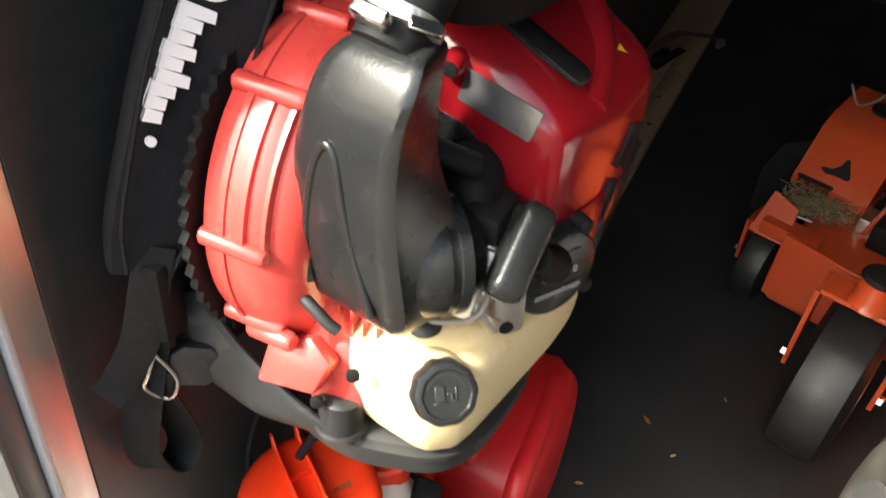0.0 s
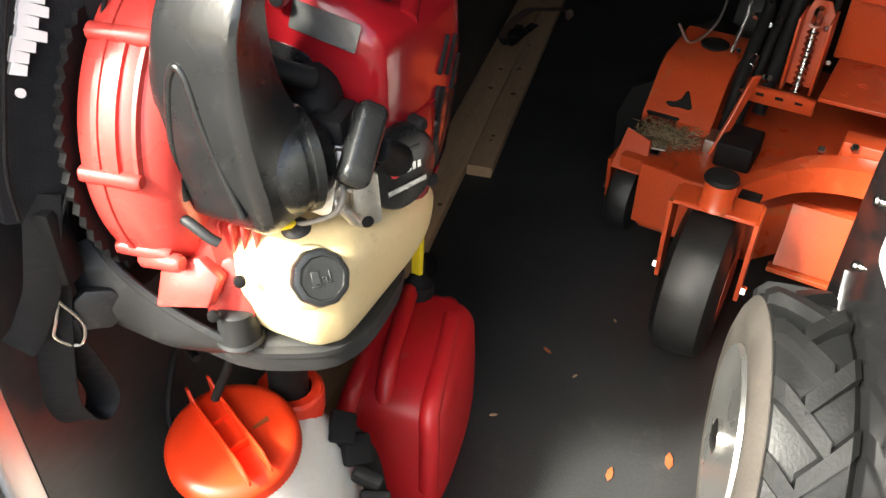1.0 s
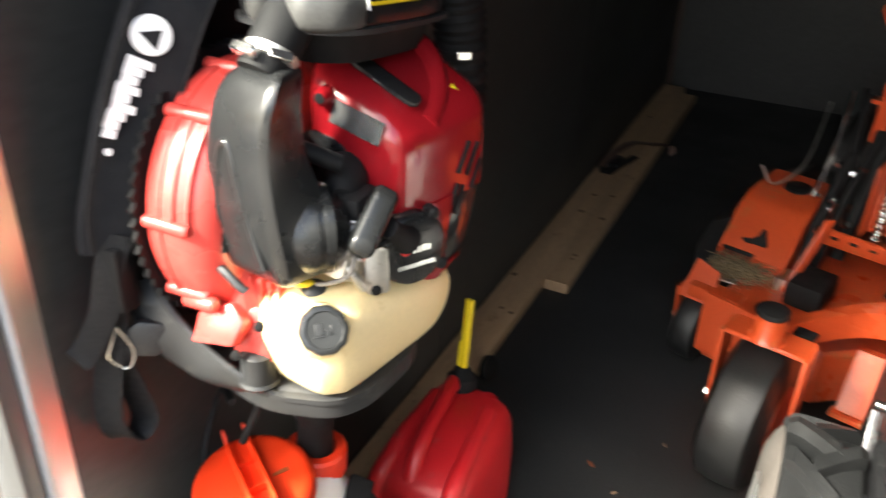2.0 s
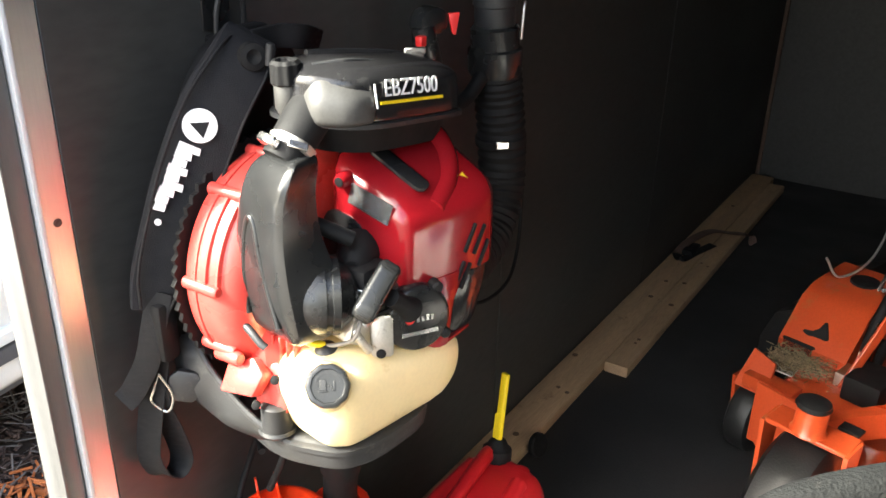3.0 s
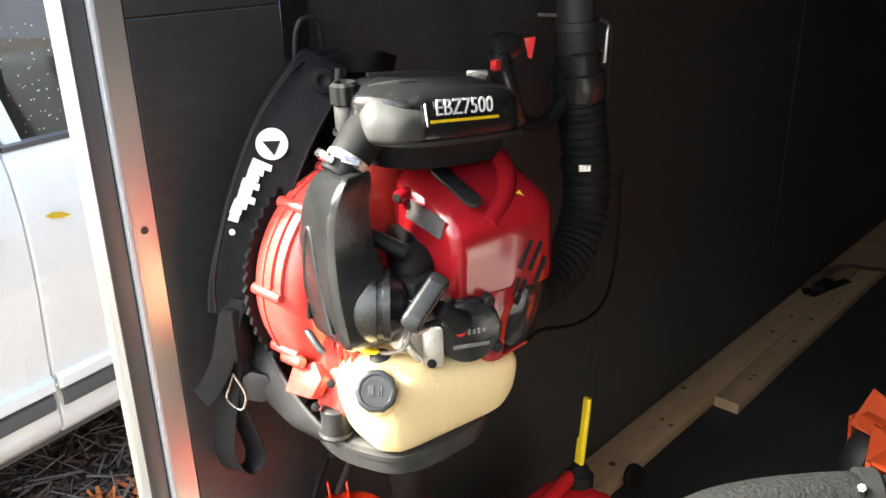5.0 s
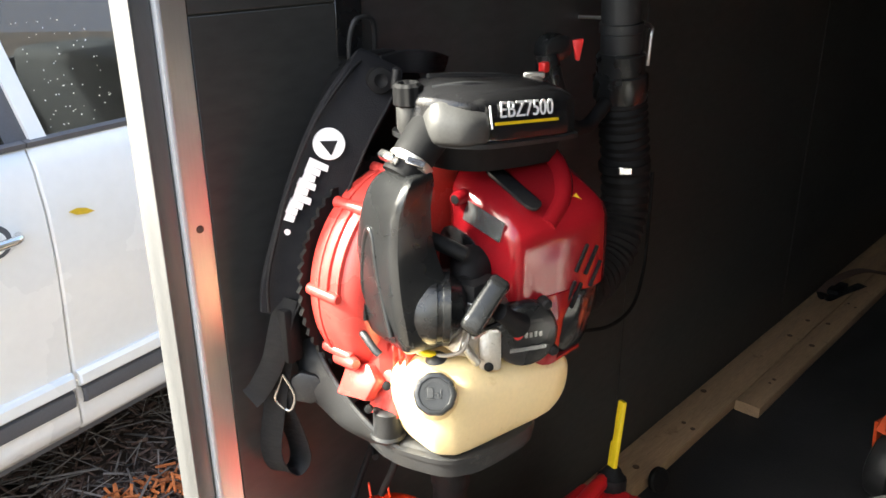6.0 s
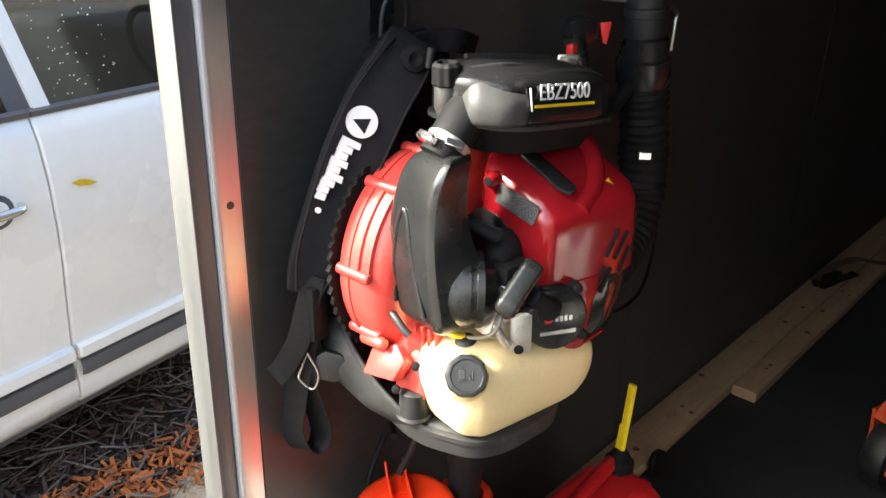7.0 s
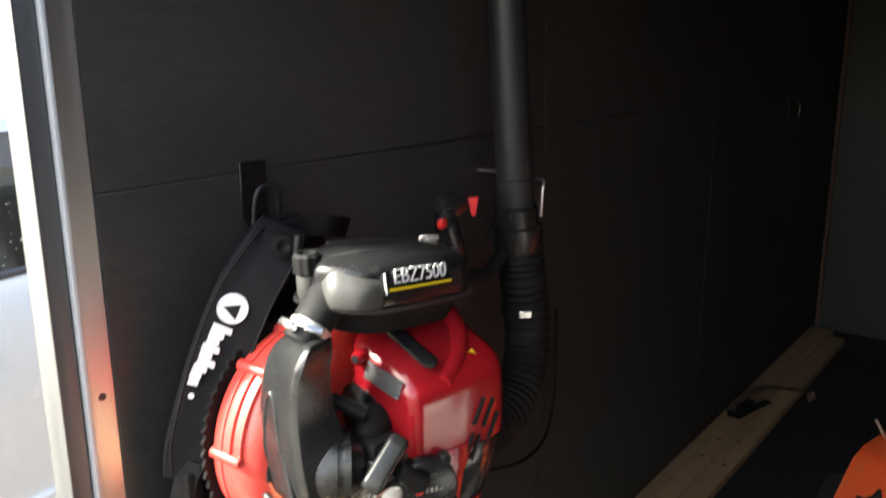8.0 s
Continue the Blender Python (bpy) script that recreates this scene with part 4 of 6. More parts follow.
    part("cover_handle", pipe([(0.250, 0.405, 1.166), (0.285, 0.400, 1.168), (0.318, 0.380, 1.147), (0.340, 0.345, 1.122), (0.348, 0.300, 1.101)], 0.016, 14), M_REDGLOSS, cover)
    part("cover_recess", prism(rounded(0.100, 0.026, 0.012), basis((0.300, 0.290, 1.1485), (0.90, -0.06, -0.40), (0.0, 0.98, 0.12)), 0.006, 0.001), M_GLOSSBLK, cover, "black recessed vent")
    part("side_panel", prism(chaikin([(-0.04, 0.040), (0.020, 0.034), (0.036, 0.012), (0.040, -0.02), (0.028, -0.052), (-0.04, -0.052)], 2), basis((0.245, 0.2455, 1.052), (1, -0.035, 0), (0, 0.0, 1)), 0.007, 0.0015), M_GLOSSBLK, cover, "black plastic side panel")
    part("silver_label", prism(rounded(0.070, 0.030, 0.002, 2), basis((0.290, 0.2405, 1.112), (0.95, -0.035, -0.25), (0.24, 0.06, 0.95)), 0.0022), M_LABEL, cover, "shiny silver warning label")
    part("cover_stud", lathe((0.244, 0.262, 1.136), (0.1, -1, 0.02), [(0, 0.011), (0.03, 0.0105), (0.034, 0.008), (0.0345, 0.005), (0.030, 0.003)], seg=18), M_REDGLOSS, cover)
    part("stud_screw", lathe((0.248, 0.229, 1.137), (0.1, -1, 0.02), [(-0.004, 0.0065), (0.0025, 0.0065), (0.003, 0.003)], seg=12), M_BLKDARK, cover)
    vm = basis((0.3795, 0.353, 1.026), (0.165, 0.985, 0.0), (0, 0, 1))
    for x, z, ln in ((-0.004, 0.022, 0.044), (0.016, 0.014, 0.046), (0.026, -0.010, 0.042), (-0.024, -0.026, 0.036), (-0.012, -0.034, 0.040)):
        part("vent_slot", prism(rounded(0.0050, ln, 0.0024, 3), vm @ Matrix.Translation((x, z, -0.002)) @ Matrix.Rotation(radians(-30), 4, "Z"), 0.0042), M_BLKDARK, cover, "black cooling slot")
    part("cover_sticker", prism([(-0.010, -0.004), (0.010, -0.006), (0.0, 0.008)], basis((0.352, 0.375, 1.128), (0.5, 0.8, -0.4), (-0.6, 0.5, 0.5)), 0.001), M_YEL, cover, "small yellow warning triangle")
    part("muffler_guard", stack([(0.902, [(0.335, 0.318), (0.366, 0.316), (0.372, 0.372), (0.34, 0.385)]), (0.92, [(0.33, 0.314), (0.372, 0.314), (0.379, 0.385), (0.34, 0.40)]), (0.99, [(0.33, 0.314), (0.376, 0.320), (0.386, 0.402), (0.34, 0.415)]), (1.0, [(0.33, 0.32), (0.370, 0.325), (0.380, 0.398), (0.34, 0.41)])], 1, 2), M_GLOSSBLK, b, "black muffler guard")
    # recoil starter
    rn = Vector((0.86, -0.50, 0.08)).normalized()
    rc = Vector((0.366, 0.243, 0.962))
    rs = part("recoil_starter", lathe(rc - rn * 0.034, rn, [(0, 0.044), (0.01, 0.0480), (0.024, 0.0480), (0.031, 0.046), (0.034, 0.042), (0.034, 0.0)], seg=44), M_BLK, b, "round black recoil starter housing")
    u = Vector((0.5, 0.86, 0.0)).normalized()
    rm = basis(rc + rn * 0.0006, u, rn.cross(u))
    part("starter_badge", lathe(rm @ Vector((-0.014, 0.003, 0)), rn, [(0, 0.0075), (0.0006, 0.007)], seg=16), M_REDPRINT, rs, "round red badge")
    part("starter_bar", box((-0.027, -0.022, 0), (0.027, -0.016, 0.0008), m=rm), M_LABEL, rs, "pale printed bar")
    for k in range(4):
        part("starter_print", box((-0.005 + 0.007 * k, -0.003, 0), (0.0 + 0.007 * k, 0.006 - 0.001 * (k % 2), 0.0008), m=rm), M_LABEL, rs, "grey printed mark")
    part("starter_print", box((-0.004, 0.019, 0), (0.022, 0.0235, 0.0008), m=rm), M_DUST_SHEEN, rs)
    gx, gy = Vector((0.62, -0.50, 0.6)), Vector((0.05, 0.76, 0.65))
    part("starter_grip", prism(rounded(0.030, 0.084, 0.012, 5), basis((0.356, 0.183, 1.018), gx, gy), 0.030, 0.007, 3), M_BLK, rs, "black starter pull grip")
    part("grip_neck", lathe((0.356, 0.192, 1.014), (0.1, 0.75, -0.65), [(0, 0.012), (0.03, 0.013), (0.05, 0.018)], seg=18), M_BLKDARK, rs)
    for p in ((0.030, 0.040), (-0.036, 0.036), (0.040, -0.030)):
        part("starter_screw", lathe(rm @ Vector((p[0], p[1], -0.018)), rn, [(0, 0.009), (0.015, 0.008), (0.018, 0.005)], seg=12), M_BLKDARK, rs)
    # harness
    pad_path = [(0.070, 0.262, 1.300), (0.090, 0.243, 1.298), (0.102, 0.214, 1.280), (0.101, 0.160, 1.225), (0.092, 0.118, 1.150), (0.083, 0.088, 1.080), (0.070, 0.064, 1.010), (0.063, 0.054, 0.965)]
    pad_across = (0.50, 0.68, -0.45)
    pad = part("shoulder_pad", ribbon([Vector(p) + Vector((-0.0105, 0.0055, -0.003)) for p in pad_path], lambda s: 0.052 + 0.036 * math.sin(math.pi * min(1, 0.15 + s * 0.78)), 0.024, pad_across, 8, curve=0.002), M_FABRIC, b, "padded black shoulder strap with a white mark")
    pa = Vector(pad_across).normalized()
    for k in (-1, 1):
        part("piping", pipe([Vector(p) + pa * k * 0.040 * math.sin(math.pi * (0.25 + 0.1 * i)) + Vector((0.006, -0.006, 0)) for i, p in enumerate(pad_path[1:])], 0.0022, 8, 6), M_WEB, pad)
    ld = Vector((-0.06, -0.52, -0.85)).normalized()
    lx = (pa - ld * pa.dot(ld)).normalized()
    lm = basis(Vector((0.0965, 0.136, 1.2085)), lx, -ld)
    nz = lm.to_3x3() @ Vector((0, 0, 1))
    part("round_mark", lathe(lm @ Vector((0, 0, -0.004)), nz, [(0, 0.0225), (0.0055, 0.0225), (0.006, 0.022)], seg=36), M_WHITE, pad, "white printed disc")
    part("triangle_mark", prism([(-0.015, -0.002), (0.008, -0.014), (0.008, 0.009)], lm @ Matrix.Translation((0.001, 0, 0.0021)), 0.0006), M_FABRIC, pad)
    lm2 = basis(Vector((0.0905, 0.117, 1.170)), lx, (0.11, 0.44, 0.87))
    for i, (x, w) in enumerate(((-0.018, 0.030), (-0.018, 0.022), (-0.017, 0.018), (-0.020, 0.026), (-0.019, 0.018), (-0.018, 0.026), (-0.020, 0.020), (-0.020, 0.016), (-0.018, 0.014))):
        y = 0.010 - 0.0105 * i
        part("print_bar", prism([(x, y - 0.0054), (x + w, y - 0.0040), (x + w * 0.95, y + 0.0050), (x, y + 0.0056)], lm2 @ Matrix.Translation((0, 0, -0.004 + 0.0004 * i)), 0.0065), M_WHITE, pad)
    part("print_dot", lathe(lm2 @ Vector((-0.006, -0.094, 0.001)), nz, [(0, 0.0042), (0.004, 0.0042)], seg=14), M_WHITE, pad)
    part("adjuster", box((0.048, 0.046, 0.885), (0.080, 0.078, 0.975), 0.008, 2), M_BLKDARK, b, "black strap adjuster")
    part("lower_strap", ribbon([(0.070, 0.060, 0.99), (0.066, 0.047, 0.945), (0.056, 0.036, 0.89), (0.045, 0.026, 0.86), (0.036, 0.016, 0.838), (0.030, 0.006, 0.828)], 0.034, 0.003, (0.7, 0.5, -0.1)), M_WEB, b, "black webbing strap end")
    part("webbing_loop", ribbon([(0.060, 0.062, 0.93), (0.047, 0.052, 0.86), (0.036, 0.040, 0.78), (0.030, 0.034, 0.72), (0.034, 0.044, 0.682), (0.042, 0.066, 0.676), (0.046, 0.078, 0.70), (0.044, 0.066, 0.76), (0.044, 0.054, 0.80), (0.048, 0.050, 0.835)], 0.038, 0.003, (0.85, 0.35, 0.1)), M_WEB, b, "hanging black webbing loop")
    part("wire_buckle", pipe([(0.056, 0.050, 0.862), (0.050, 0.044, 0.838), (0.044, 0.042, 0.815), (0.060, 0.054, 0.798), (0.068, 0.060, 0.825), (0.056, 0.050, 0.862)], 0.0022, 8), M_CHROME, b, "bright steel wire buckle")
    part("buckle_tab", prism(chaikin([(0, 0), (0.05, -0.006), (0.06, 0.04), (0.01, 0.05)], 1), basis((0.052, 0.062, 0.815), (0.8, 0.6, 0.0), (0, 0.1, 1)), 0.012, 0.003), M_GREYBLK, b)
    part("top_webbing", ribbon([(0.075, 0.262, 1.296), (0.085, 0.30, 1.300), (0.10, 0.34, 1.295), (0.085, 0.39, 1.28)], 0.035, 0.006, (0.2, 0.1, 1)), M_WEB, b)
    part("pad_buckle", lathe((0.108, 0.226, 1.286), (0.8, -0.5, 0.1), [(0, 0.02), (0.012, 0.018), (0.014, 0.010), (0.010, 0.004)], seg=20), M_BLKDARK, b)
    part("pad_pin", lathe((0.128, 0.236, 1.275), (0.1, 0.1, 1), [(0, 0.006), (0.028, 0.006), (0.03, 0.003)], seg=12), M_GREYBLK, b)
    # outlet hose, clamp and tube
    hose = part("flexible_hose", pipe([(0.20, 0.42, 0.90), (0.19, 0.55, 0.848), (0.18, 0.68, 0.828), (0.17, 0.78, 0.855), (0.163, 0.835, 0.93), (0.158, 0.842, 1.03), (0.154, 0.830, 1.12), (0.151, 0.818, 1.19)], 0.047, 22, 16, ribs=(34, 0.05)), M_BLKDARK, b, "black ribbed flexible hose")
    part("hose_cuff", lathe((0.20, 0.44, 0.892), (-0.06, 0.93, -0.34), [(0, 0.050), (0.01, 0.054), (0.05, 0.054), (0.055, 0.049), (0.10, 0.050), (0.105, 0.046)], seg=30), M_BLK, hose)
    part("hose_band", lathe((0.158, 0.840, 1.024), (-0.05, -0.10, 1), [(0, 0.049), (0.002, 0.051), (0.016, 0.051), (0.018, 0.049)], seg=36), M_BLKDARK, hose)
    part("band_screw", box((-0.014, -0.006, -0.008), (0.014, 0.006, 0.010), 0.003, 1, m=Matrix.Translation((0.184, 0.796, 1.034)) @ Euler((0, 0, 0.75)).to_matrix().to_4x4()), M_CHROME, hose, "bright clamp screw")
    part("swivel", lathe((0.151, 0.819, 1.165), (0, -0.09, 1), [(0, 0.048), (0.01, 0.052), (0.05, 0.052), (0.054, 0.046), (0.09, 0.046), (0.095, 0.041)], seg=36), M_BLK, b)
    part("blower_tube", lathe((0.151, 0.813, 1.235), (0, -0.09, 1), [(0, 0.038), (0.06, 0.038), (0.062, 0.041), (0.078, 0.041), (0.08, 0.037), (0.45, 0.035), (0.80, 0.034)], seg=36), M_GREYBLK, b, "dark grey plastic blower tube")
    # throttle handle
    gr = part("throttle_grip", pipe([(0.135, 0.645, 1.15), (0.135, 0.625, 1.19), (0.134, 0.606, 1.24), (0.133, 0.598, 1.28)], lambda s: 0.019 + 0.004 * math.sin(3 * s), 16), M_BLK, b, "black throttle grip with red switches")
    part("grip_head", prism(chaikin([(-0.03, -0.02), (0.03, -0.024), (0.034, 0.012), (0.012, 0.026), (-0.022, 0.018)], 1), basis((0.150, 0.605, 1.288), (0.3, 0.95, 0.05), (0, -0.1, 1)), -0.036, 0.006), M_BLK, gr)
    part("stop_switch", box((0.138, 0.566, 1.252), (0.152, 0.582, 1.270), 0.003, 2), M_REDPRINT, gr, "red stop switch")
    part("throttle_lever", prism([(-0.010, 0.016), (0.010, 0.018), (0.004, -0.020), (-0.003, -0.018)], basis((0.160, 0.648, 1.284), (0.7, 0.7, 0), (0, 0, 1)), 0.010, 0.002), M_REDPRINT, gr, "red throttle lever")
    part("grip_arm", pipe([(0.135, 0.645, 1.15), (0.14, 0.72, 1.13), (0.15, 0.79, 1.18)], 0.014, 12), M_BLKDARK, b)
    part("control_cable", pipe([(0.33, 0.40, 0.93), (0.25, 0.52, 0.80), (0.14, 0.68, 0.69), (0.085, 0.80, 0.645), (0.08, 0.95, 0.60), (0.07, 1.07, 0.60), (0.05, 1.15, 0.65), (0.03, 1.20, 0.74), (0.02, 1.22, 0.9)], 0.0045, 8), M_BLKDARK, b, "thin black control cable")
    part("hanger_bar", box((0.0, 0.24, 1.27), (0.034, 0.34, 1.30), 0.004, 1), M_BLKDARK, b)
    return b



def proportion(ob, m):
    """Sets the proportions of a thing: the same linear map for all its parts."""
    for c in ob.children_recursive:
        c.data.transform(m)


proportion(build_blower(), Matrix(((1.0729, -0.0046, -0.0155, 0.0157), (0.0000, 1.0453, 0.0062, -0.0014), (-0.0028, 0.0122, 1.0454, -0.0508), (0, 0, 0, 1))))


def wall_hook(y, z, label):
    k = thing("wall_hook", label, "hook", "hooks on the wall", at=(0, y, z))
    part("plate", box((0.0, y - 0.034, z), (0.004, y + 0.020, z + 0.10), 0.001, 1), M_BLK, k)
    part("wire", pipe([(0.020, y - 0.026, z - 0.03), (0.024, y - 0.025, z + 0.03), (0.028, y - 0.016, z + 0.056), (0.029, y, z + 0.061), (0.029, y + 0.018, z + 0.056), (0.026, y + 0.026, z + 0.03), (0.020, y + 0.028, z - 0.03)], 0.0042, 8), M_GREYBLK, k)
    return k


wall_hook(0.288, 1.318, "dark bent wire hook screwed to the black wall")
h2 = thing("tube_hook", "dark wire hook holding the blower tube", "hook", "hooks on the wall", at=(0, 0.86, 1.3))
part("wire", pipe([(0.0, 0.93, 1.325), (0.06, 0.925, 1.327), (0.15, 0.922, 1.326), (0.185, 0.912, 1.318), (0.191, 0.902, 1.30), (0.191, 0.898, 1.245)], 0.004, 8), M_ALU, h2)
h3 = thing("coat_hook", "small bright metal hook on the far end of the wall", "hook", "hooks on the wall", at=(0, 3.36, 1.3))
part("base", box((0.0, 3.345, 1.27), (0.004, 3.375, 1.35), 0.001, 1), M_BLK, h3)
part("hook", pipe([(0.004, 3.36, 1.335), (0.04, 3.36, 1.34), (0.05, 3.36, 1.31), (0.045, 3.36, 1.285)], 0.006, 8), M_CHROME, h3)


# ---- sprayer ----
def build_sprayer():
    s = thing("tank_sprayer", "white plastic tank sprayer with an orange lid under the blower", "sprayer", at=(0.15, 0.26, 0))

    def sq(cx, cy, hx, hy):
        return [(cx - hx, cy - hy), (cx, cy - hy * 1.06), (cx + hx, cy - hy), (cx + hx * 1.06, cy), (cx + hx, cy + hy), (cx, cy + hy * 1.06), (cx - hx, cy + hy), (cx - hx * 1.06, cy)]
    body = part("bottle", stack([(0.001, sq(0.16, 0.265, 0.10, 0.115)), (0.02, sq(0.16, 0.265, 0.122, 0.135)), (0.15, sq(0.16, 0.265, 0.125, 0.138)), (0.28, sq(0.16, 0.265, 0.116, 0.130)), (0.37, sq(0.155, 0.262, 0.098, 0.118)), (0.425, sq(0.150, 0.258, 0.082, 0.100)), (0.458, sq(0.15, 0.255, 0.066, 0.085)), (0.470, sq(0.155, 0.25, 0.04, 0.05))], 2, 3), M_WHITEPE, s, "cloudy white bottle")
    n = Vector((0.06, -0.16, 1)).normalized()
    c = Vector((0.140, 0.206, 0.507))
    part("neck", lathe(c - n * 0.06, n, [(0, 0.075), (0.03, 0.070), (0.05, 0.070)], seg=30), M_WHITEPE, body)
    lid = part("lid", lathe(c - n * 0.028, n, [(0, 0.093), (0.002, 0.097), (0.020, 0.096), (0.024, 0.0945), (0.031, 0.089), (0.034, 0.081), (0.035, 0.076), (0.036, 0.03), (0.036, 0.0)], seg=180, ripple=0.006, lobes=90), M_ORANGECAP, s, "orange lid with two upright ribs")
    u = Vector((0.81, -0.59, 0)).normalized()
    m = basis(c + n * 0.006, u, n.cross(u))
    for k in (-0.017, 0.017):
        part("lid_rib", prism([(-0.086, 0.0), (0.090, -0.004), (0.090, 0.006), (0.072, 0.024), (-0.064, 0.030), (-0.076, 0.046), (-0.086, 0.044)], m @ Matrix.Translation((0, k, 0)) @ Matrix.Rotation(radians(90), 4, "X"), 0.0038, 0.001), M_ORANGECAP, lid)
    part("rib_web", box((-0.03, -0.017, 0.0), (-0.026, 0.017, 0.014), m=m), M_ORANGECAP, lid)
    part("rib_web", box((0.026, -0.017, 0.0), (0.030, 0.017, 0.012), m=m), M_ORANGECAP, lid)
    part("lid_label", box((-0.022, 0.030, 0.0), (0.012, 0.056, 0.0010), m=m), M_LEAFR, lid, "faded rectangular label")
    col = part("pump_collar", lathe((0.168, 0.335, 0.44), (0.05, 0.05, 1), [(0, 0.050), (0.004, 0.054), (0.045, 0.053), (0.05, 0.048), (0.05, 0.034), (0.02, 0.032)], seg=48, ripple=0.012, lobes=16), M_REDCAP, s, "red screw collar of the pump")
    part("pump_cylinder", lathe((0.168, 0.335, 0.46), (0.03, 0.02, 1), [(0, 0.031), (0.09, 0.031), (0.10, 0.036), (0.145, 0.036), (0.15, 0.030), (0.17, 0.022)], seg=26), M_BLKDARK, s, "black pump cylinder")
    part("strap_clip", box((-0.022, -0.026, -0.009), (0.022, 0.026, 0.009), 0.005, 2, m=Matrix.Translation((0.252, 0.340, 0.415)) @ Euler((0.5, 0.5, 0.5)).to_matrix().to_4x4()), M_BLKDARK, s, "black strap clip")
    part("carry_strap", ribbon([(0.245, 0.34, 0.41), (0.272, 0.35, 0.365), (0.294, 0.345, 0.32), (0.310, 0.33, 0.26), (0.325, 0.31, 0.20), (0.345, 0.30, 0.12), (0.35, 0.30, 0.03)], 0.045, 0.006, (0.3, 0.9, 0.3)), M_WEB, s, "bunched black carrying strap")
    for p, r in (((0.276, 0.335, 0.375), 0.4), ((0.300, 0.315, 0.335), 1.1), ((0.318, 0.295, 0.295), 0.2), ((0.345, 0.275, 0.25), 0.8)):
        part("strap_fold", box((-0.026, -0.026, -0.011), (0.026, 0.026, 0.011), 0.008, 2, m=Matrix.Translation(p) @ Euler((0.7, r, r * 2)).to_matrix().to_4x4()), M_BLKDARK, s)
    part("spray_hose", pipe([(0.07, 0.19, 0.44), (0.03, 0.22, 0.50), (0.03, 0.26, 0.58), (0.06, 0.25, 0.63), (0.10, 0.22, 0.64)], 0.006, 8), M_BLKDARK, s, "thin black hose")
    return s


build_sprayer().location += Vector((0.012, -0.020, 0))


# ---- fuel can ----
def build_can():
    g = thing("fuel_can", "red plastic fuel can with a yellow spout", "fuel can", at=(0.31, 0.6, 0))

    def rr(x0, x1, y0, y1):
        return [(x0, y0 + 0.03), (x0 + 0.03, y0), (x1 - 0.03, y0), (x1, y0 + 0.03), (x1, y1 - 0.03), (x1 - 0.03, y1), (x0 + 0.03, y1), (x0, y1 - 0.03)]
    body = part("body", stack([(0.001, rr(0.215, 0.395, 0.46, 0.755)), (0.018, rr(0.20, 0.412, 0.445, 0.772)), (0.14, rr(0.198, 0.415, 0.442, 0.775)), (0.235, rr(0.20, 0.412, 0.448, 0.772)), (0.275, rr(0.205, 0.408, 0.462, 0.768)), (0.305, rr(0.215, 0.395, 0.52, 0.76)), (0.325, rr(0.235, 0.375, 0.60, 0.745)), (0.330, rr(0.25, 0.36, 0.64, 0.73))], 2, 3), M_CAN, g, "bright red moulded can body")
    part("handle", pipe([(0.288, 0.475, 0.235), (0.287, 0.485, 0.278), (0.284, 0.52, 0.318), (0.280, 0.58, 0.338), (0.275, 0.65, 0.347), (0.268, 0.715, 0.345), (0.265, 0.74, 0.325)], lambda s: 0.016 + 0.006 * abs(s - 0.5), 14), M_CAN, body)
    for x in (0.217, 0.385):
        part("shoulder_ridge", pipe([(x, 0.452, 0.08), (x, 0.455, 0.22), (x + (0.31 - x) * 0.08, 0.475, 0.275), (x + (0.31 - x) * 0.15, 0.56, 0.303), (x + (0.31 - x) * 0.3, 0.69, 0.320)], 0.020, 14), M_CAN, body)
    part("spout_collar", lathe((0.279, 0.735, 0.315), (-0.05, 0.18, 1), [(0, 0.030), (0.006, 0.034), (0.036, 0.033), (0.04, 0.026), (0.055, 0.018), (0.06, 0.012)], seg=30, ripple=0.02, lobes=15), M_BLKDARK, g, "black screw collar")
    sp = part("spout", box((-0.010, -0.006, 0), (0.010, 0.006, 0.178), 0.004, 2, m=basis((0.2765, 0.742, 0.36), (0.9, -0.35, 0.05), (0.3, 0.95, -0.12))), M_YEL, g, "long yellow pouring spout")
    part("spout_guard", box((-0.015, -0.004, 0.0), (-0.006, 0.010, 0.075), 0.003, 2, m=basis((0.2765, 0.739, 0.36), (0.9, -0.35, 0.05), (0.3, 0.95, -0.12))), M_YEL, sp)
    part("vent_cap", lathe((0.345, 0.735, 0.31), (0.2, 0.2, 1), [(0, 0.016), (0.014, 0.016), (0.017, 0.010)], seg=18), M_CAN, g)
    return g


build_can().location += Vector((-0.022, 0.035, 0))
cp2 = thing("plastic_cap", "round black plastic cap lying against the boards", "cap", at=(0.17, 1.2, 0))
part("shell", lathe((0.150, 1.215, 0.040), (0.85, -0.15, 0.25), [(0, 0.037), (0.012, 0.037), (0.016, 0.033), (0.016, 0.0)], seg=28), M_BLKDARK, cp2)


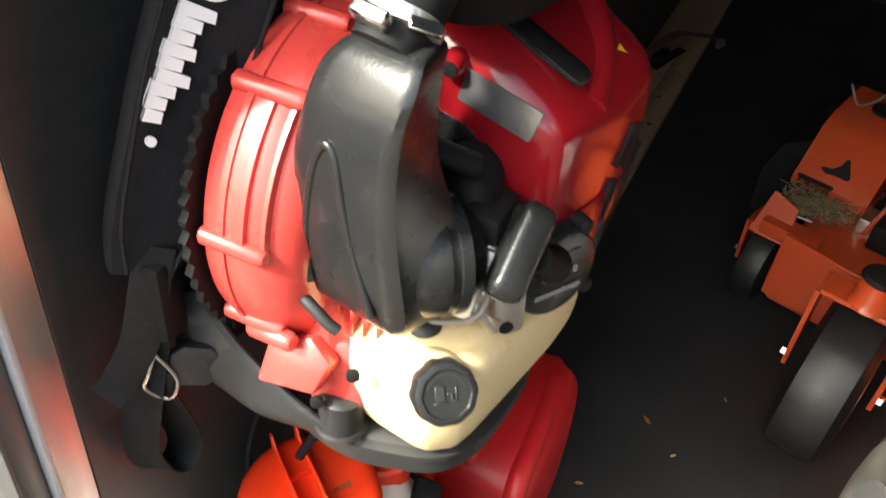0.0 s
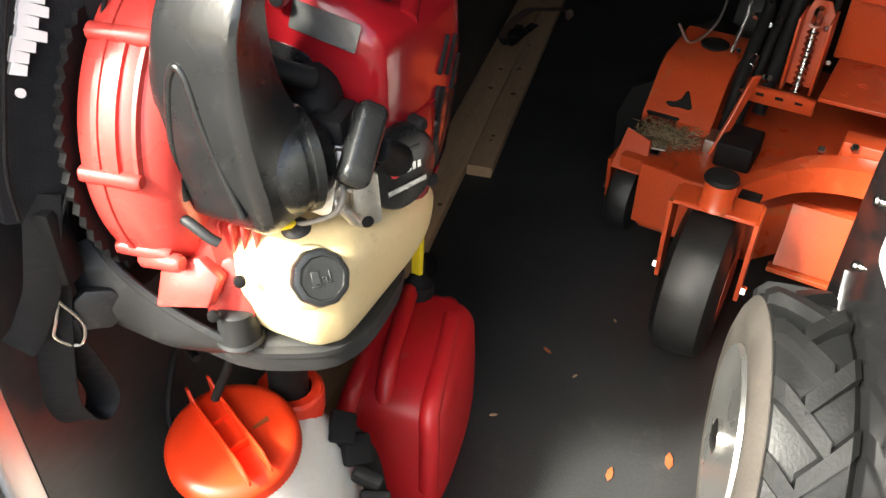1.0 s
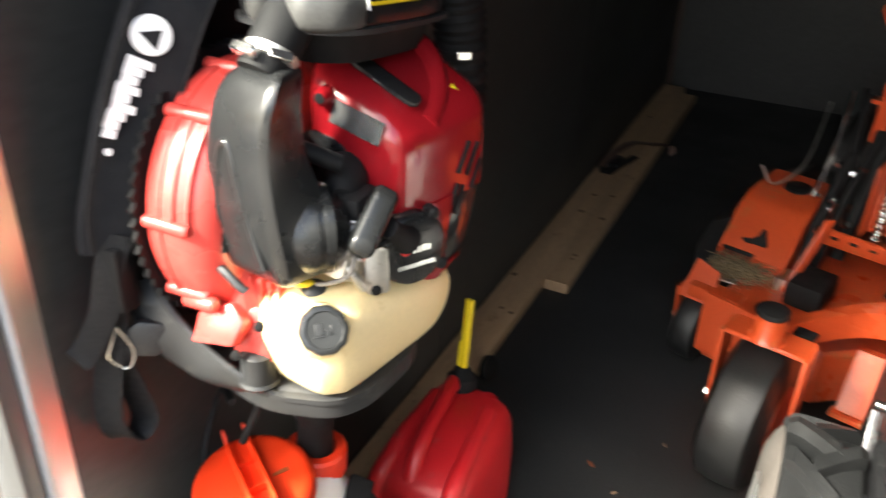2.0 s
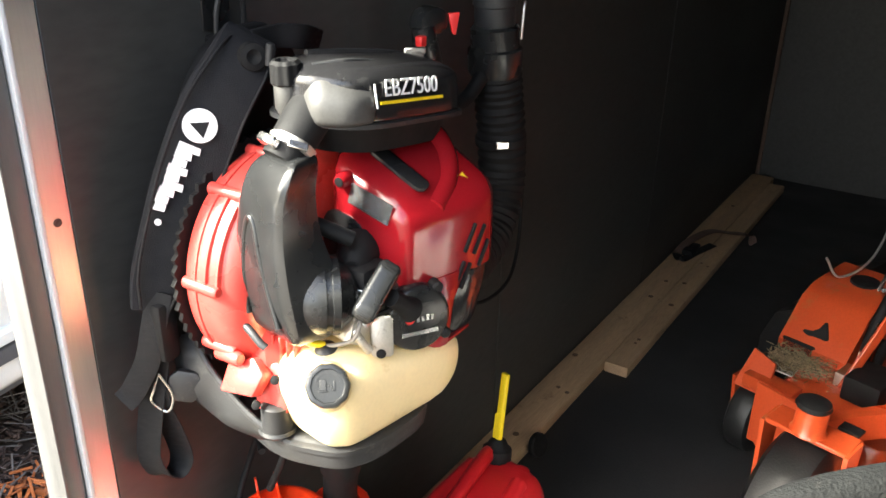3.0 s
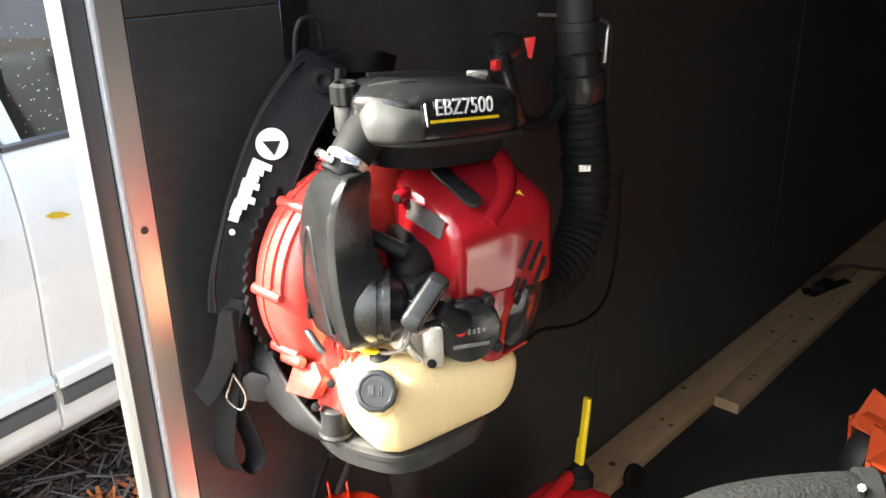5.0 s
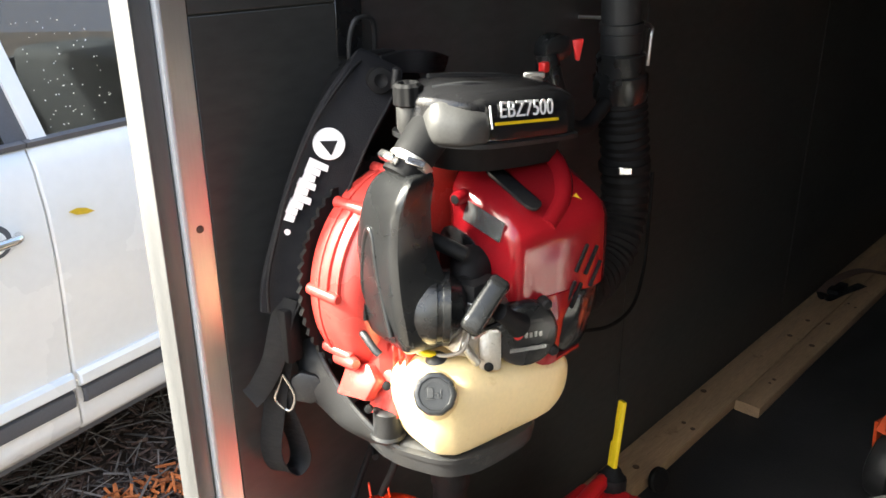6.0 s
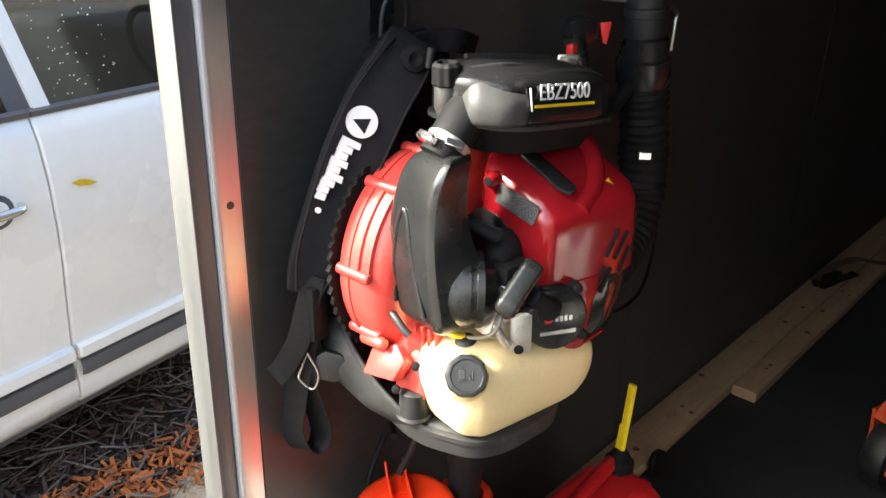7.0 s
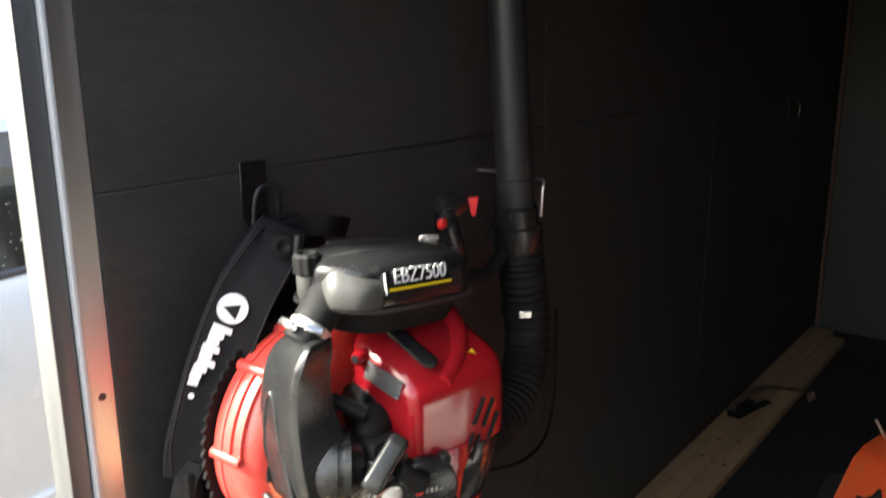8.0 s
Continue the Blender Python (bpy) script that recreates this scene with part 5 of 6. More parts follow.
# ---- the orange mower ----
def build_mower():
    w = thing("ride_on_mower", "orange zero-turn mower with front caster wheels and grass dirt", "mower", at=(0.9, 1.9, 0))
    ca, sa = math.cos(radians(-16)), math.sin(radians(-16))
    W = Matrix(((ca, -sa, 0, 0.718), (sa, ca, 0, 1.478), (0, 0, 1, 0), (0, 0, 0, 1)))

    def L(u, v, z):
        return W @ Vector((u, v, z))

    def bx(name, lo, hi, mat, parent=w, bevel=0.006, label="", rot=None, seg=2):
        m = W
        if rot:
            c = (Vector(lo) + Vector(hi)) / 2
            m = W @ Matrix.Translation(c) @ Euler(rot).to_matrix().to_4x4() @ Matrix.Translation(-c)
        return part(name, box(lo, hi, bevel, seg, m=m), mat, parent, label)

    def plate(name, outline, origin, x, y, depth, mat=M_ORANGE, parent=w, label="", bevel=0.002):
        return part(name, prism(outline, W @ basis(Vector(origin), x, y), depth, bevel, 1), mat, parent, label)
    # deck
    deck = plate("deck", [(-0.04, 0.0), (0.28, 0.0), (0.36, 0.10), (1.05, 0.10), (1.2, 0.3), (1.2, 0.95), (-0.02, 1.0), (-0.06, 0.3)], (0, 0, 0.095), (1, 0, 0), (0, 1, 0), 0.165, label="orange painted steel mowing deck", bevel=0.012)
    plate("deck_front", [(-0.045, 0.13), (0.24, 0.13), (0.24, 0.27), (0.20, 0.295), (-0.045, 0.315)], (0, -0.012, 0), (1, 0, 0), (0, 0, 1), 0.012, parent=deck)
    plate("deck_baffle", [(0.0, 0.0), (0.66, 0.0), (0.66, 0.17), (0.0, 0.17)], (0.34, 0.012, 0.115), (1, 0.02, 0), (0, 0.35, 0.93), 0.012, parent=deck)
    bx("baffle_lip", (0.33, -0.012, 0.10), (1.02, 0.022, 0.116), M_ORANGE, deck, 0.004)
    # front frame arm and cross member
    arm = part("front_arm", loft([[L(*(Vector(p) + Vector((0, dy, dz)))) for dy, dz in ((-0.035, -0.035), (0.035, -0.035), (0.035, 0.035), (-0.035, 0.035))]
          for p in smooth_path([(0.20, -0.17, 0.365), (0.27, -0.06, 0.375), (0.36, 0.03, 0.39), (0.50, 0.06, 0.40), (0.75, 0.055, 0.40), (1.15, 0.05, 0.40)], 5)]), M_ORANGE, w, "curved orange front frame arm")
    bx("cross_member", (0.40, 0.10, 0.37), (1.15, 0.17, 0.46), M_ORANGE, arm, 0.006)
    bx("mount_block", (0.62, 0.00, 0.43), (0.86, 0.09, 0.50), M_ORANGE, arm, 0.006)
    for u, v, z in ((0.36, 0.09, 0.425), (0.52, 0.022, 0.40), (0.72, 0.018, 0.40), (0.43, 0.095, 0.45)):
        part("bolt", hexbolt(L(u, v, z), (0, -0.6, 0.8), 0.011, 0.012), M_CHROME, arm, "bright bolt head")

    # front caster
    def caster(c, r, wd, axle, plate_z, scale, hub):
        k = part("caster_fork", prism([(-wd, -0.035), (wd, -0.035), (wd, 0.05), (-wd, 0.05)], basis(Vector((c[0], c[1] - 0.0, plate_z)), axle, Vector((0, 0, 1)).cross(axle)), 0.012, 0.003, 1), M_ORANGE, w, "bent orange fork")
        ax = axle.normalized()
        back = Vector((0, 0, 1)).cross(ax)
        for sgn in (-1, 1):
            side = Vector(c) + ax * sgn * wd
            part("fork_leg", loft([[side + ax * e + back * d + Vector((0, 0, z)) for e, d in ((-0.005, -hw), (0.005, -hw), (0.005, hw), (-0.005, hw))] for z, hw in ((plate_z - c[2] + 0.01, 0.042), (0.04, 0.030), (-0.02, 0.020))]), M_ORANGE, k)
            part("axle_bolt", hexbolt(side + ax * sgn * 0.004, ax * sgn, 0.013, 0.014), M_CHROME, k, "bright axle nut")
        t = part("wheel", lathe(Vector(c) - ax * wd * 0.72, ax, [(0, r * 0.5), (0.004, r * 0.86), (wd * 0.2, r * 0.97), (wd * 0.5, r), (wd * 0.94, r), (wd * 1.24, r * 0.97), (wd * 1.44 - 0.004, r * 0.86), (wd * 1.44, r * 0.5)], seg=40), M_TYRE, k, "smooth dusty black caster tyre")
        part("rim", lathe(Vector(c) - ax * wd * 0.74, ax, [(0, r * 0.16), (0.004, r * 0.48), (wd * 1.47, r * 0.48), (wd * 1.49, r * 0.16)], seg=24), M_ORANGE, t)
        if hub:
            part("pivot_tube", lathe((hub[0], hub[1], plate_z + 0.008), (0.02, 0, 1), [(0, 0.040), (0.004, 0.042), (0.012, 0.036), (hub[2] - plate_z - 0.02, 0.035), (hub[2] - plate_z - 0.012, 0.036)], seg=28), M_ORANGE, k)
            part("pivot_cap", lathe((hub[0], hub[1], hub[2] - 0.016), (0.02, 0, 1), [(0, 0.038), (0.004, 0.040), (0.012, 0.037), (0.017, 0.026), (0.018, 0.0)], seg=28), M_BLKDARK, k, "black rubber pivot cap")
        return k
    axle = Vector((0.191, -0.047, 0)).normalized()
    caster((0.846, 1.172, 0.196), 0.193, 0.096, axle, 0.398, 1, (0.840, 1.166, 0.490))
    bx("greasy_patch", (0.235, -0.185, 0.3935), (0.285, -0.15, 0.402), M_BLKDARK, w, 0.002, "black grease")
    caster((0.650, 1.628, 0.115), 0.112, 0.058, Vector((ca, sa, 0)), 0.225, 0.6, None)
    plate("caster_bracket", [(-0.05, 0.0), (0.05, 0.0), (0.04, 0.10), (-0.035, 0.12)], (-0.105, 0.075, 0.215), (1, 0, 0), (0, 0.5, 0.87), 0.012)
    part("bolt", hexbolt(L(-0.1, 0.085, 0.255), (0, -0.85, 0.5), 0.012, 0.012), M_CHROME, w, "bright bolt head")
    bx("caster_arm", (-0.13, 0.06, 0.23), (0.02, 0.12, 0.27), M_ORANGE, w)
    # deck corner cover with cap
    cov = part("pump_cover", loft([[L(u, v, z) for v, z in ((0.30, 0.262), (0.30, 0.29), (0.40, 0.405), (0.46, 0.428), (0.66, 0.44), (0.68, 0.262))] for u in (-0.155, -0.150, 0.045, 0.050)]), M_ORANGE, w, "folded orange belt cover")
    part("cover_cap", lathe(L(-0.045, 0.565, 0.432), (0.0, -0.05, 1), [(0, 0.044), (0.008, 0.042), (0.012, 0.03), (0.012, 0)], seg=28), M_BLKDARK, cov, "round black plug")
    plate("cover_hole", chaikin([(-0.045, -0.02), (0.0, -0.012), (0.012, 0.035), (0.03, 0.0), (0.046, -0.03), (0.0, -0.028), (-0.02, -0.034)], 1), (-0.062, 0.341, 0.345), (1, 0, 0), (0, 0.66, 0.75), 0.003, M_BLKDARK, cov, "black cut-out")
    plate("warning_plate", rounded(0.10, 0.05, 0.003, 2), (-0.085, 0.175, 0.2625), (0.98, 0.15, 0), (0, 1, 0), 0.003, M_ALU, w, "dirty grey warning plate")
    rng = random.Random(5)
    verts, faces = [], []
    for _ in range(900):
        u, v = rng.gauss(-0.06, 0.05), rng.gauss(0.235, 0.035)
        if not (-0.15 < u < 0.10 and 0.13 < v < 0.30):
            continue
        ln, a = rng.uniform(0.008, 0.026), rng.uniform(0, 6.3)
        p = L(u, v, 0.263 + rng.random() * 0.022 * (v - 0.12) / 0.15)
        d, n = Vector((math.cos(a), math.sin(a), rng.uniform(-0.2, 0.5))) * ln, Vector((-math.sin(a), math.cos(a), 0)) * 0.0016
        b0 = len(verts)
        verts += [p - n, p + n, p + d + n, p + d - n, p + Vector((0, 0, 0.002))]
        faces += [(b0, b0 + 1, b0 + 2, b0 + 3), (b0, b0 + 4, b0 + 1), (b0 + 2, b0 + 4, b0 + 3), (b0 + 1, b0 + 4, b0 + 2), (b0, b0 + 3, b0 + 4)]
    me = bpy.data.meshes.new("grass_clippings")
    me.from_pydata(verts, [], faces)
    me.materials.append(M_GRASS)
    tagged(new("grass_clippings", me), "dried grass clippings caked on the mower deck", "grass clippings", kind="stuff")
    # linkage
    bx("slot_bracket", (0.115, 0.30, 0.405), (0.30, 0.315, 0.455), M_ORANGE, w, 0.003, rot=(0.25, 0.0, -0.03))
    for k in range(3):
        bx("bracket_slot", (0.145 + k * 0.052, 0.2965, 0.430), (0.167 + k * 0.052, 0.3000, 0.440), M_BLKDARK, w, 0.001, rot=(0.25, 0, 0), seg=1)
    tower = plate("lift_tower", [(-0.04, 0.0), (0.045, 0.0), (0.045, 0.2), (0.02, 0.245), (-0.025, 0.245), (-0.04, 0.19)], (0.225, 0.50, 0.40), (1, 0, 0), (0, 0.12, 1), 0.006)
    bx("tower_side", (0.262, 0.44, 0.40), (0.270, 0.56, 0.61), M_ORANGE, tower, 0.002)
    bx("tower_side", (0.182, 0.44, 0.40), (0.190, 0.56, 0.61), M_ORANGE, tower, 0.002)
    part("lift_spring", pipe([L(0.226, 0.462, 0.40 + 0.19 * i / 8) for i in range(9)], 0.013, 12, 10, ribs=(11, 0.28)), M_CHROME, tower, "bright coil spring")
    part("lift_bolt", hexbolt(L(0.226, 0.458, 0.60), (0, -0.3, 1), 0.014, 0.05), M_CHROME, tower)
    bx("tower_head", (0.10, 0.60, 0.62), (0.19, 0.66, 0.80), M_ORANGE, w, 0.006)
    bx("tower_head", (0.20, 0.62, 0.74), (0.27, 0.70, 0.86), M_ORANGE, w, 0.006)
    bx("cross_bar", (0.26, 0.66, 0.69), (1.1, 0.72, 0.76), M_ORANGE, w, 0.006)
    bx("cross_bar", (0.30, 0.60, 0.63), (0.42, 0.68, 0.70), M_ORANGE, w, 0.006)
    for (a, b, c, r) in (((0.08, 0.33, 0.28), (0.085, 0.36, 0.42), (0.09, 0.52, 0.60), 0.018), ((0.11, 0.36, 0.30), (0.12, 0.42, 0.45), (0.13, 0.60, 0.66), 0.014), ((0.15, 0.42, 0.32), (0.155, 0.48, 0.47), (0.16, 0.62, 0.70), 0.02), ((0.06, 0.66, 0.40), (0.05, 0.74, 0.52), (0.0, 0.86, 0.70), 0.012)):
        part("hydraulic_hose", pipe([L(*a), L(*b), L(*c)], r, 10), M_BLKDARK, w, "black hydraulic hose")
    for k in range(7):
        part("chain_link", pipe([L(0.078 + dx + 0.004 * k, 0.325 + 0.012 * k, 0.31 + 0.027 * k + dz) for dx, dz in ((-0.008, 0), (-0.008, 0.024), (0.0, 0.032), (0.008, 0.024), (0.008, 0), (0, -0.008), (-0.008, 0))], 0.003, 6, 3), M_CHROME, w, "bright chain link")
    for p in ((0.10, 0.34, 0.42), (0.075, 0.40, 0.46), (0.12, 0.52, 0.56), (0.05, 0.55, 0.55), (0.14, 0.44, 0.42)):
        part("fitting", hexbolt(L(*p), (0.4, -0.7, 0.5), 0.012, 0.022), M_CHROME, w, "bright hose fitting")
    bx("link_plate", (0.055, 0.22, 0.255), (0.105, 0.30, 0.300), M_ALU, w, 0.004)
    bx("link_rod", (0.09, 0.235, 0.315), (0.17, 0.25, 0.33), M_CHROME, w, 0.004)
    bx("link_block", (0.10, 0.16, 0.262), (0.20, 0.30, 0.335), M_BLKDARK, w, 0.008)
    plate("side_strut", [(0, 0), (0.03, 0), (0.12, 0.22), (0.09, 0.22)], (0.075, 0.20, 0.27), (0.55, 0.8, 0.0), (0, 0.0, 1), 0.01)
    part("steering_lever", loft([[L(u, v, z) + Vector((dx, 0, dz)) for dx, dz in ((-0.018, -0.012), (0.018, 0.004), (0.018, 0.012), (-0.018, 0.004))] for u, v, z in ((0.03, 0.72, 0.98), (0.12, 0.66, 0.86), (0.17, 0.64, 0.76))]), M_ORANGE, w, "orange painted control lever")
    part("lever_plate", loft([[L(u, v, 0.735) + Vector((0, 0, dz)) for dz in (0, 0.012)] + [L(u, v + 0.05, 0.735) + Vector((0, 0, dz)) for dz in (0.012, 0)] for u, v in ((0.08, 0.60), (0.30, 0.58))]), M_ORANGE, w)
    for k in range(6):
        part("linkage_rod", pipe([L(0.02 + 0.045 * k, 0.50 + 0.02 * (k % 3), 0.45), L(0.03 + 0.045 * k, 0.56, 0.58 + 0.02 * (k % 2)), L(0.01 + 0.05 * k, 0.66, 0.74)], 0.006 + 0.003 * (k % 2), 8), M_CHROME if k % 3 == 0 else M_BLKDARK, w, "linkage rod")
    for k in range(9):
        part("nut", hexbolt(L(0.04 + 0.03 * k, 0.47 + 0.03 * (k % 3), 0.47 + 0.035 * (k % 4)), (0.2 - 0.1 * (k % 3), -0.8, 0.4), 0.009, 0.014), M_CHROME, w)
    # foot platform and front panel
    plat = bx("foot_platform", (0.30, 0.34, 0.435), (1.1, 0.66, 0.447), M_ORANGE, w, 0.003)
    for i in range(9):
        for j in range(3):
            part("tread_hole", lathe(L(0.36 + 0.075 * i + 0.03 * (j % 2), 0.40 + 0.085 * j, 0.447), (0, 0, 1), [(0, 0.015), (0.0022, 0.0125), (0.0024, 0.008), (0.001, 0.007)], seg=10), M_BLKDARK if j < 0 else M_ORANGE, plat)
    pan = bx("front_panel", (0.28, 0.66, 0.44), (1.1, 0.675, 0.70), M_ORANGE, w, 0.003)
    for u, wd, zz, mat in ((0.56, 0.10, 0.60, M_REDPRINT), (0.56, 0.13, 0.575, M_BLUE)):
        bx("print_bar", (u, 0.6575, zz), (u + wd, 0.6605, zz + 0.018), mat, pan, 0.0, "plain printed bar")
    for u in (0.44, 0.47):
        part("bolt", hexbolt(L(u, 0.658, 0.595), (0, -1, 0), 0.009, 0.01), M_CHROME, pan, "bright bolt head")
    # controls, engine and rear wheels
    for u in (0.12, 0.9):
        part("control_lever", pipe([L(u, 0.75, 0.55), L(u - 0.02, 0.72, 0.8), L(u - 0.04, 0.85, 1.0), L(u + 0.15, 0.9, 1.06)], 0.014, 10), M_BLKDARK, w, "black control lever")
    for u in (0.02, 1.05):
        t = part("drive_wheel", lathe(L(u - 0.16, 1.35, 0.255), W.to_3x3() @ Vector((1, 0, 0)), [(0, 0.12), (0.005, 0.21), (0.03, 0.25), (0.09, 0.255), (0.15, 0.25), (0.175, 0.21), (0.18, 0.12)], seg=40), M_TYRE, w, "fat black drive tyre")
        part("rim", lathe(L(u - 0.165, 1.35, 0.255), W.to_3x3() @ Vector((1, 0, 0)), [(0, 0.03), (0.006, 0.118), (0.184, 0.118), (0.19, 0.03)], seg=24), M_ORANGE, t)
    bx("engine_block", (0.30, 1.05, 0.38), (0.85, 1.6, 0.85), M_BLKDARK, w, 0.04, "black engine", seg=3)
    part("discharge_chute", loft([[L(u, v, z) for u, z in ((-0.08, 0.11), (-0.06, 0.34), (-0.13, 0.365), (-0.235, 0.30), (-0.27, 0.20), (-0.26, 0.06))] for v in (0.42, 0.46, 0.95, 1.0)]), M_TYRE, w, "dark rubber discharge chute")
    for p in ((-0.12, 0.41, 0.30), (-0.10, 0.34, 0.285), (-0.16, 0.40, 0.25)):
        part("bolt", hexbolt(L(*p), (-0.2, -0.8, 0.5), 0.010, 0.012), M_CHROME, w, "bright bolt head")
    bx("hinge_block", (-0.15, 0.30, 0.22), (-0.04, 0.43, 0.30), M_BLKDARK, w, 0.01)
    part("throttle_wire", pipe([L(-0.15, 0.50, 0.50), L(-0.11, 0.53, 0.44), L(-0.06, 0.62, 0.50), L(-0.08, 0.8, 0.65)], 0.004, 8), M_ALU, w)
    return w


build_mower()


# ---- the walk-behind machine ----
def build_walk_behind():
    w = thing("walk_behind_machine", "black walk-behind machine with a lugged tyre and foam grip handlebar", "garden machine", at=(1.15, 0.55, 0))
    c, r = Vector((0.882, 0.585, 0.290)), 0.272
    t = part("tyre", lathe(c, (1, 0, 0), [(0.012, 0.165), (0.0, 0.19), (0.0, 0.225), (0.010, 0.252), (0.022, r - 0.004), (0.045, r), (0.110, r), (0.135, r - 0.004), (0.148, 0.252), (0.158, 0.225), (0.156, 0.17)], seg=72), M_TYRE, w, "lugged black tyre with a dusty brown sidewall")
    part("sidewall", lathe(c, (1, 0, 0), [(0.010, 0.168), (-0.003, 0.19), (-0.0035, 0.225), (0.006, 0.250), (0.016, r - 0.008), (0.020, r - 0.010), (0.02, 0.2)], seg=72), M_TYREBROWN, t, "dusty brown sidewall")
    n = 15
    for i in range(n):
        for side in (0, 1):
            a = 2 * math.pi * (i + 0.5 * side) / n
            rings = []
            for k in range(7):
                s = k / 6
                x = (0.018 + 0.082 * s) if side == 0 else (0.142 - 0.082 * s)
                aa = a + 0.30 * s
                rr = r - 0.006 + (0.0 if k else -0.012)
                hw = 0.0175 - 0.002 * s
                ring = []
                for da, h in ((-hw * 1.35, -0.004), (-hw, 0.026), (hw, 0.026), (hw * 1.35, -0.004)):
                    q = aa + da / r
                    ring.append(c + Vector((x, -math.sin(q) * (rr + h), math.cos(q) * (rr + h))))
                rings.append(ring)
            part("lug", loft(rings), M_TYRE, t)
    rim = part("rim", lathe(c, (1, 0, 0), [(-0.006, 0.158), (-0.007, 0.170), (0.002, 0.173), (0.012, 0.166), (0.016, 0.155), (0.045, 0.135), (0.055, 0.10), (0.050, 0.07), (0.035, 0.05), (0.030, 0.0)], seg=60), M_RIM, w, "bright silver wheel rim")
    part("hub", lathe(c + Vector((0.035, 0, 0)), (-1, 0, 0), [(0, 0.035), (0.05, 0.033), (0.055, 0.02)], seg=24), M_CHROME, rim)
    for k in range(4):
        a = math.pi / 4 + k * math.pi / 2
        part("wheel_nut", hexbolt(c + Vector((0.05, math.cos(a) * 0.085, math.sin(a) * 0.085)), (-1, 0, 0), 0.011, 0.015), M_CHROME, rim)
    side = part("side_panel", prism(chaikin([(0.20, 0.10), (0.84, 0.10), (0.84, 0.55), (0.83, 0.80), (0.78, 0.93), (0.40, 0.90), (0.20, 0.62)], 1), basis((1.030, 0, 0), (0, 1, 0), (0, 0, 1)), 0.016, 0.003), M_GLOSSBLK, w, "glossy black side panel with stickers")
    part("body", stack([(0.12, [(1.05, 0.22), (1.5, 0.22), (1.5, 0.84), (1.05, 0.84)]), (0.55, [(1.05, 0.22), (1.5, 0.22), (1.5, 0.84), (1.05, 0.84)]), (0.84, [(1.05, 0.42), (1.48, 0.42), (1.48, 0.80), (1.05, 0.80)]), (0.90, [(1.07, 0.50), (1.45, 0.50), (1.45, 0.76), (1.07, 0.76)])], 1, 2), M_BLK, w)
    sm = basis((1.0285, 0.62, 0.79), (0, -1, 0.04), (0, 0.04, 1))
    stick = part("sticker", prism(rounded(0.42, 0.22, 0.02, 4), sm @ Matrix.Translation((0.17, 0.0, -0.0)), 0.0012), M_WHITE, side, "white sticker with unreadable dark print")
    part("round_emblem", lathe(sm @ Vector((0.035, 0.055, 0.0012)), sm.to_3x3() @ Vector((0, 0, 1)), [(0, 0.048), (0.0008, 0.048), (0.0009, 0.040), (0.0, 0.038)], seg=30), M_BLUE, stick, "blue ring")
    part("emblem_arc", pipe([sm @ Vector((0.035 + 0.054 * math.cos(a), 0.055 + 0.054 * math.sin(a), 0.002)) for a in (0.6, 1.0, 1.4, 1.8, 2.2)], 0.004, 6), M_REDPRINT, stick)
    rng = random.Random(4)
    for row in range(9):
        y0 = 0.035 - row * 0.015
        x0 = 0.0 + (0.10 if row < 2 else 0)
        while x0 < 0.34:
            wd = rng.uniform(0.012, 0.05)
            part("print_bar", box((x0, y0 - 0.004, 0.0012), (x0 + wd, y0 + 0.004, 0.0018), m=sm), M_BLKDARK, stick)
            x0 += wd + 0.008
    for p in ((1.029, 0.76, 0.718), (1.029, 0.79, 0.85), (1.029, 0.50, 0.40), (1.029, 0.74, 0.60)):
        part("panel_bolt", lathe(p, (-1, 0, 0), [(0, 0.009), (0.005, 0.008), (0.007, 0.004)], seg=14), M_CHROME, side, "bright bolt head")
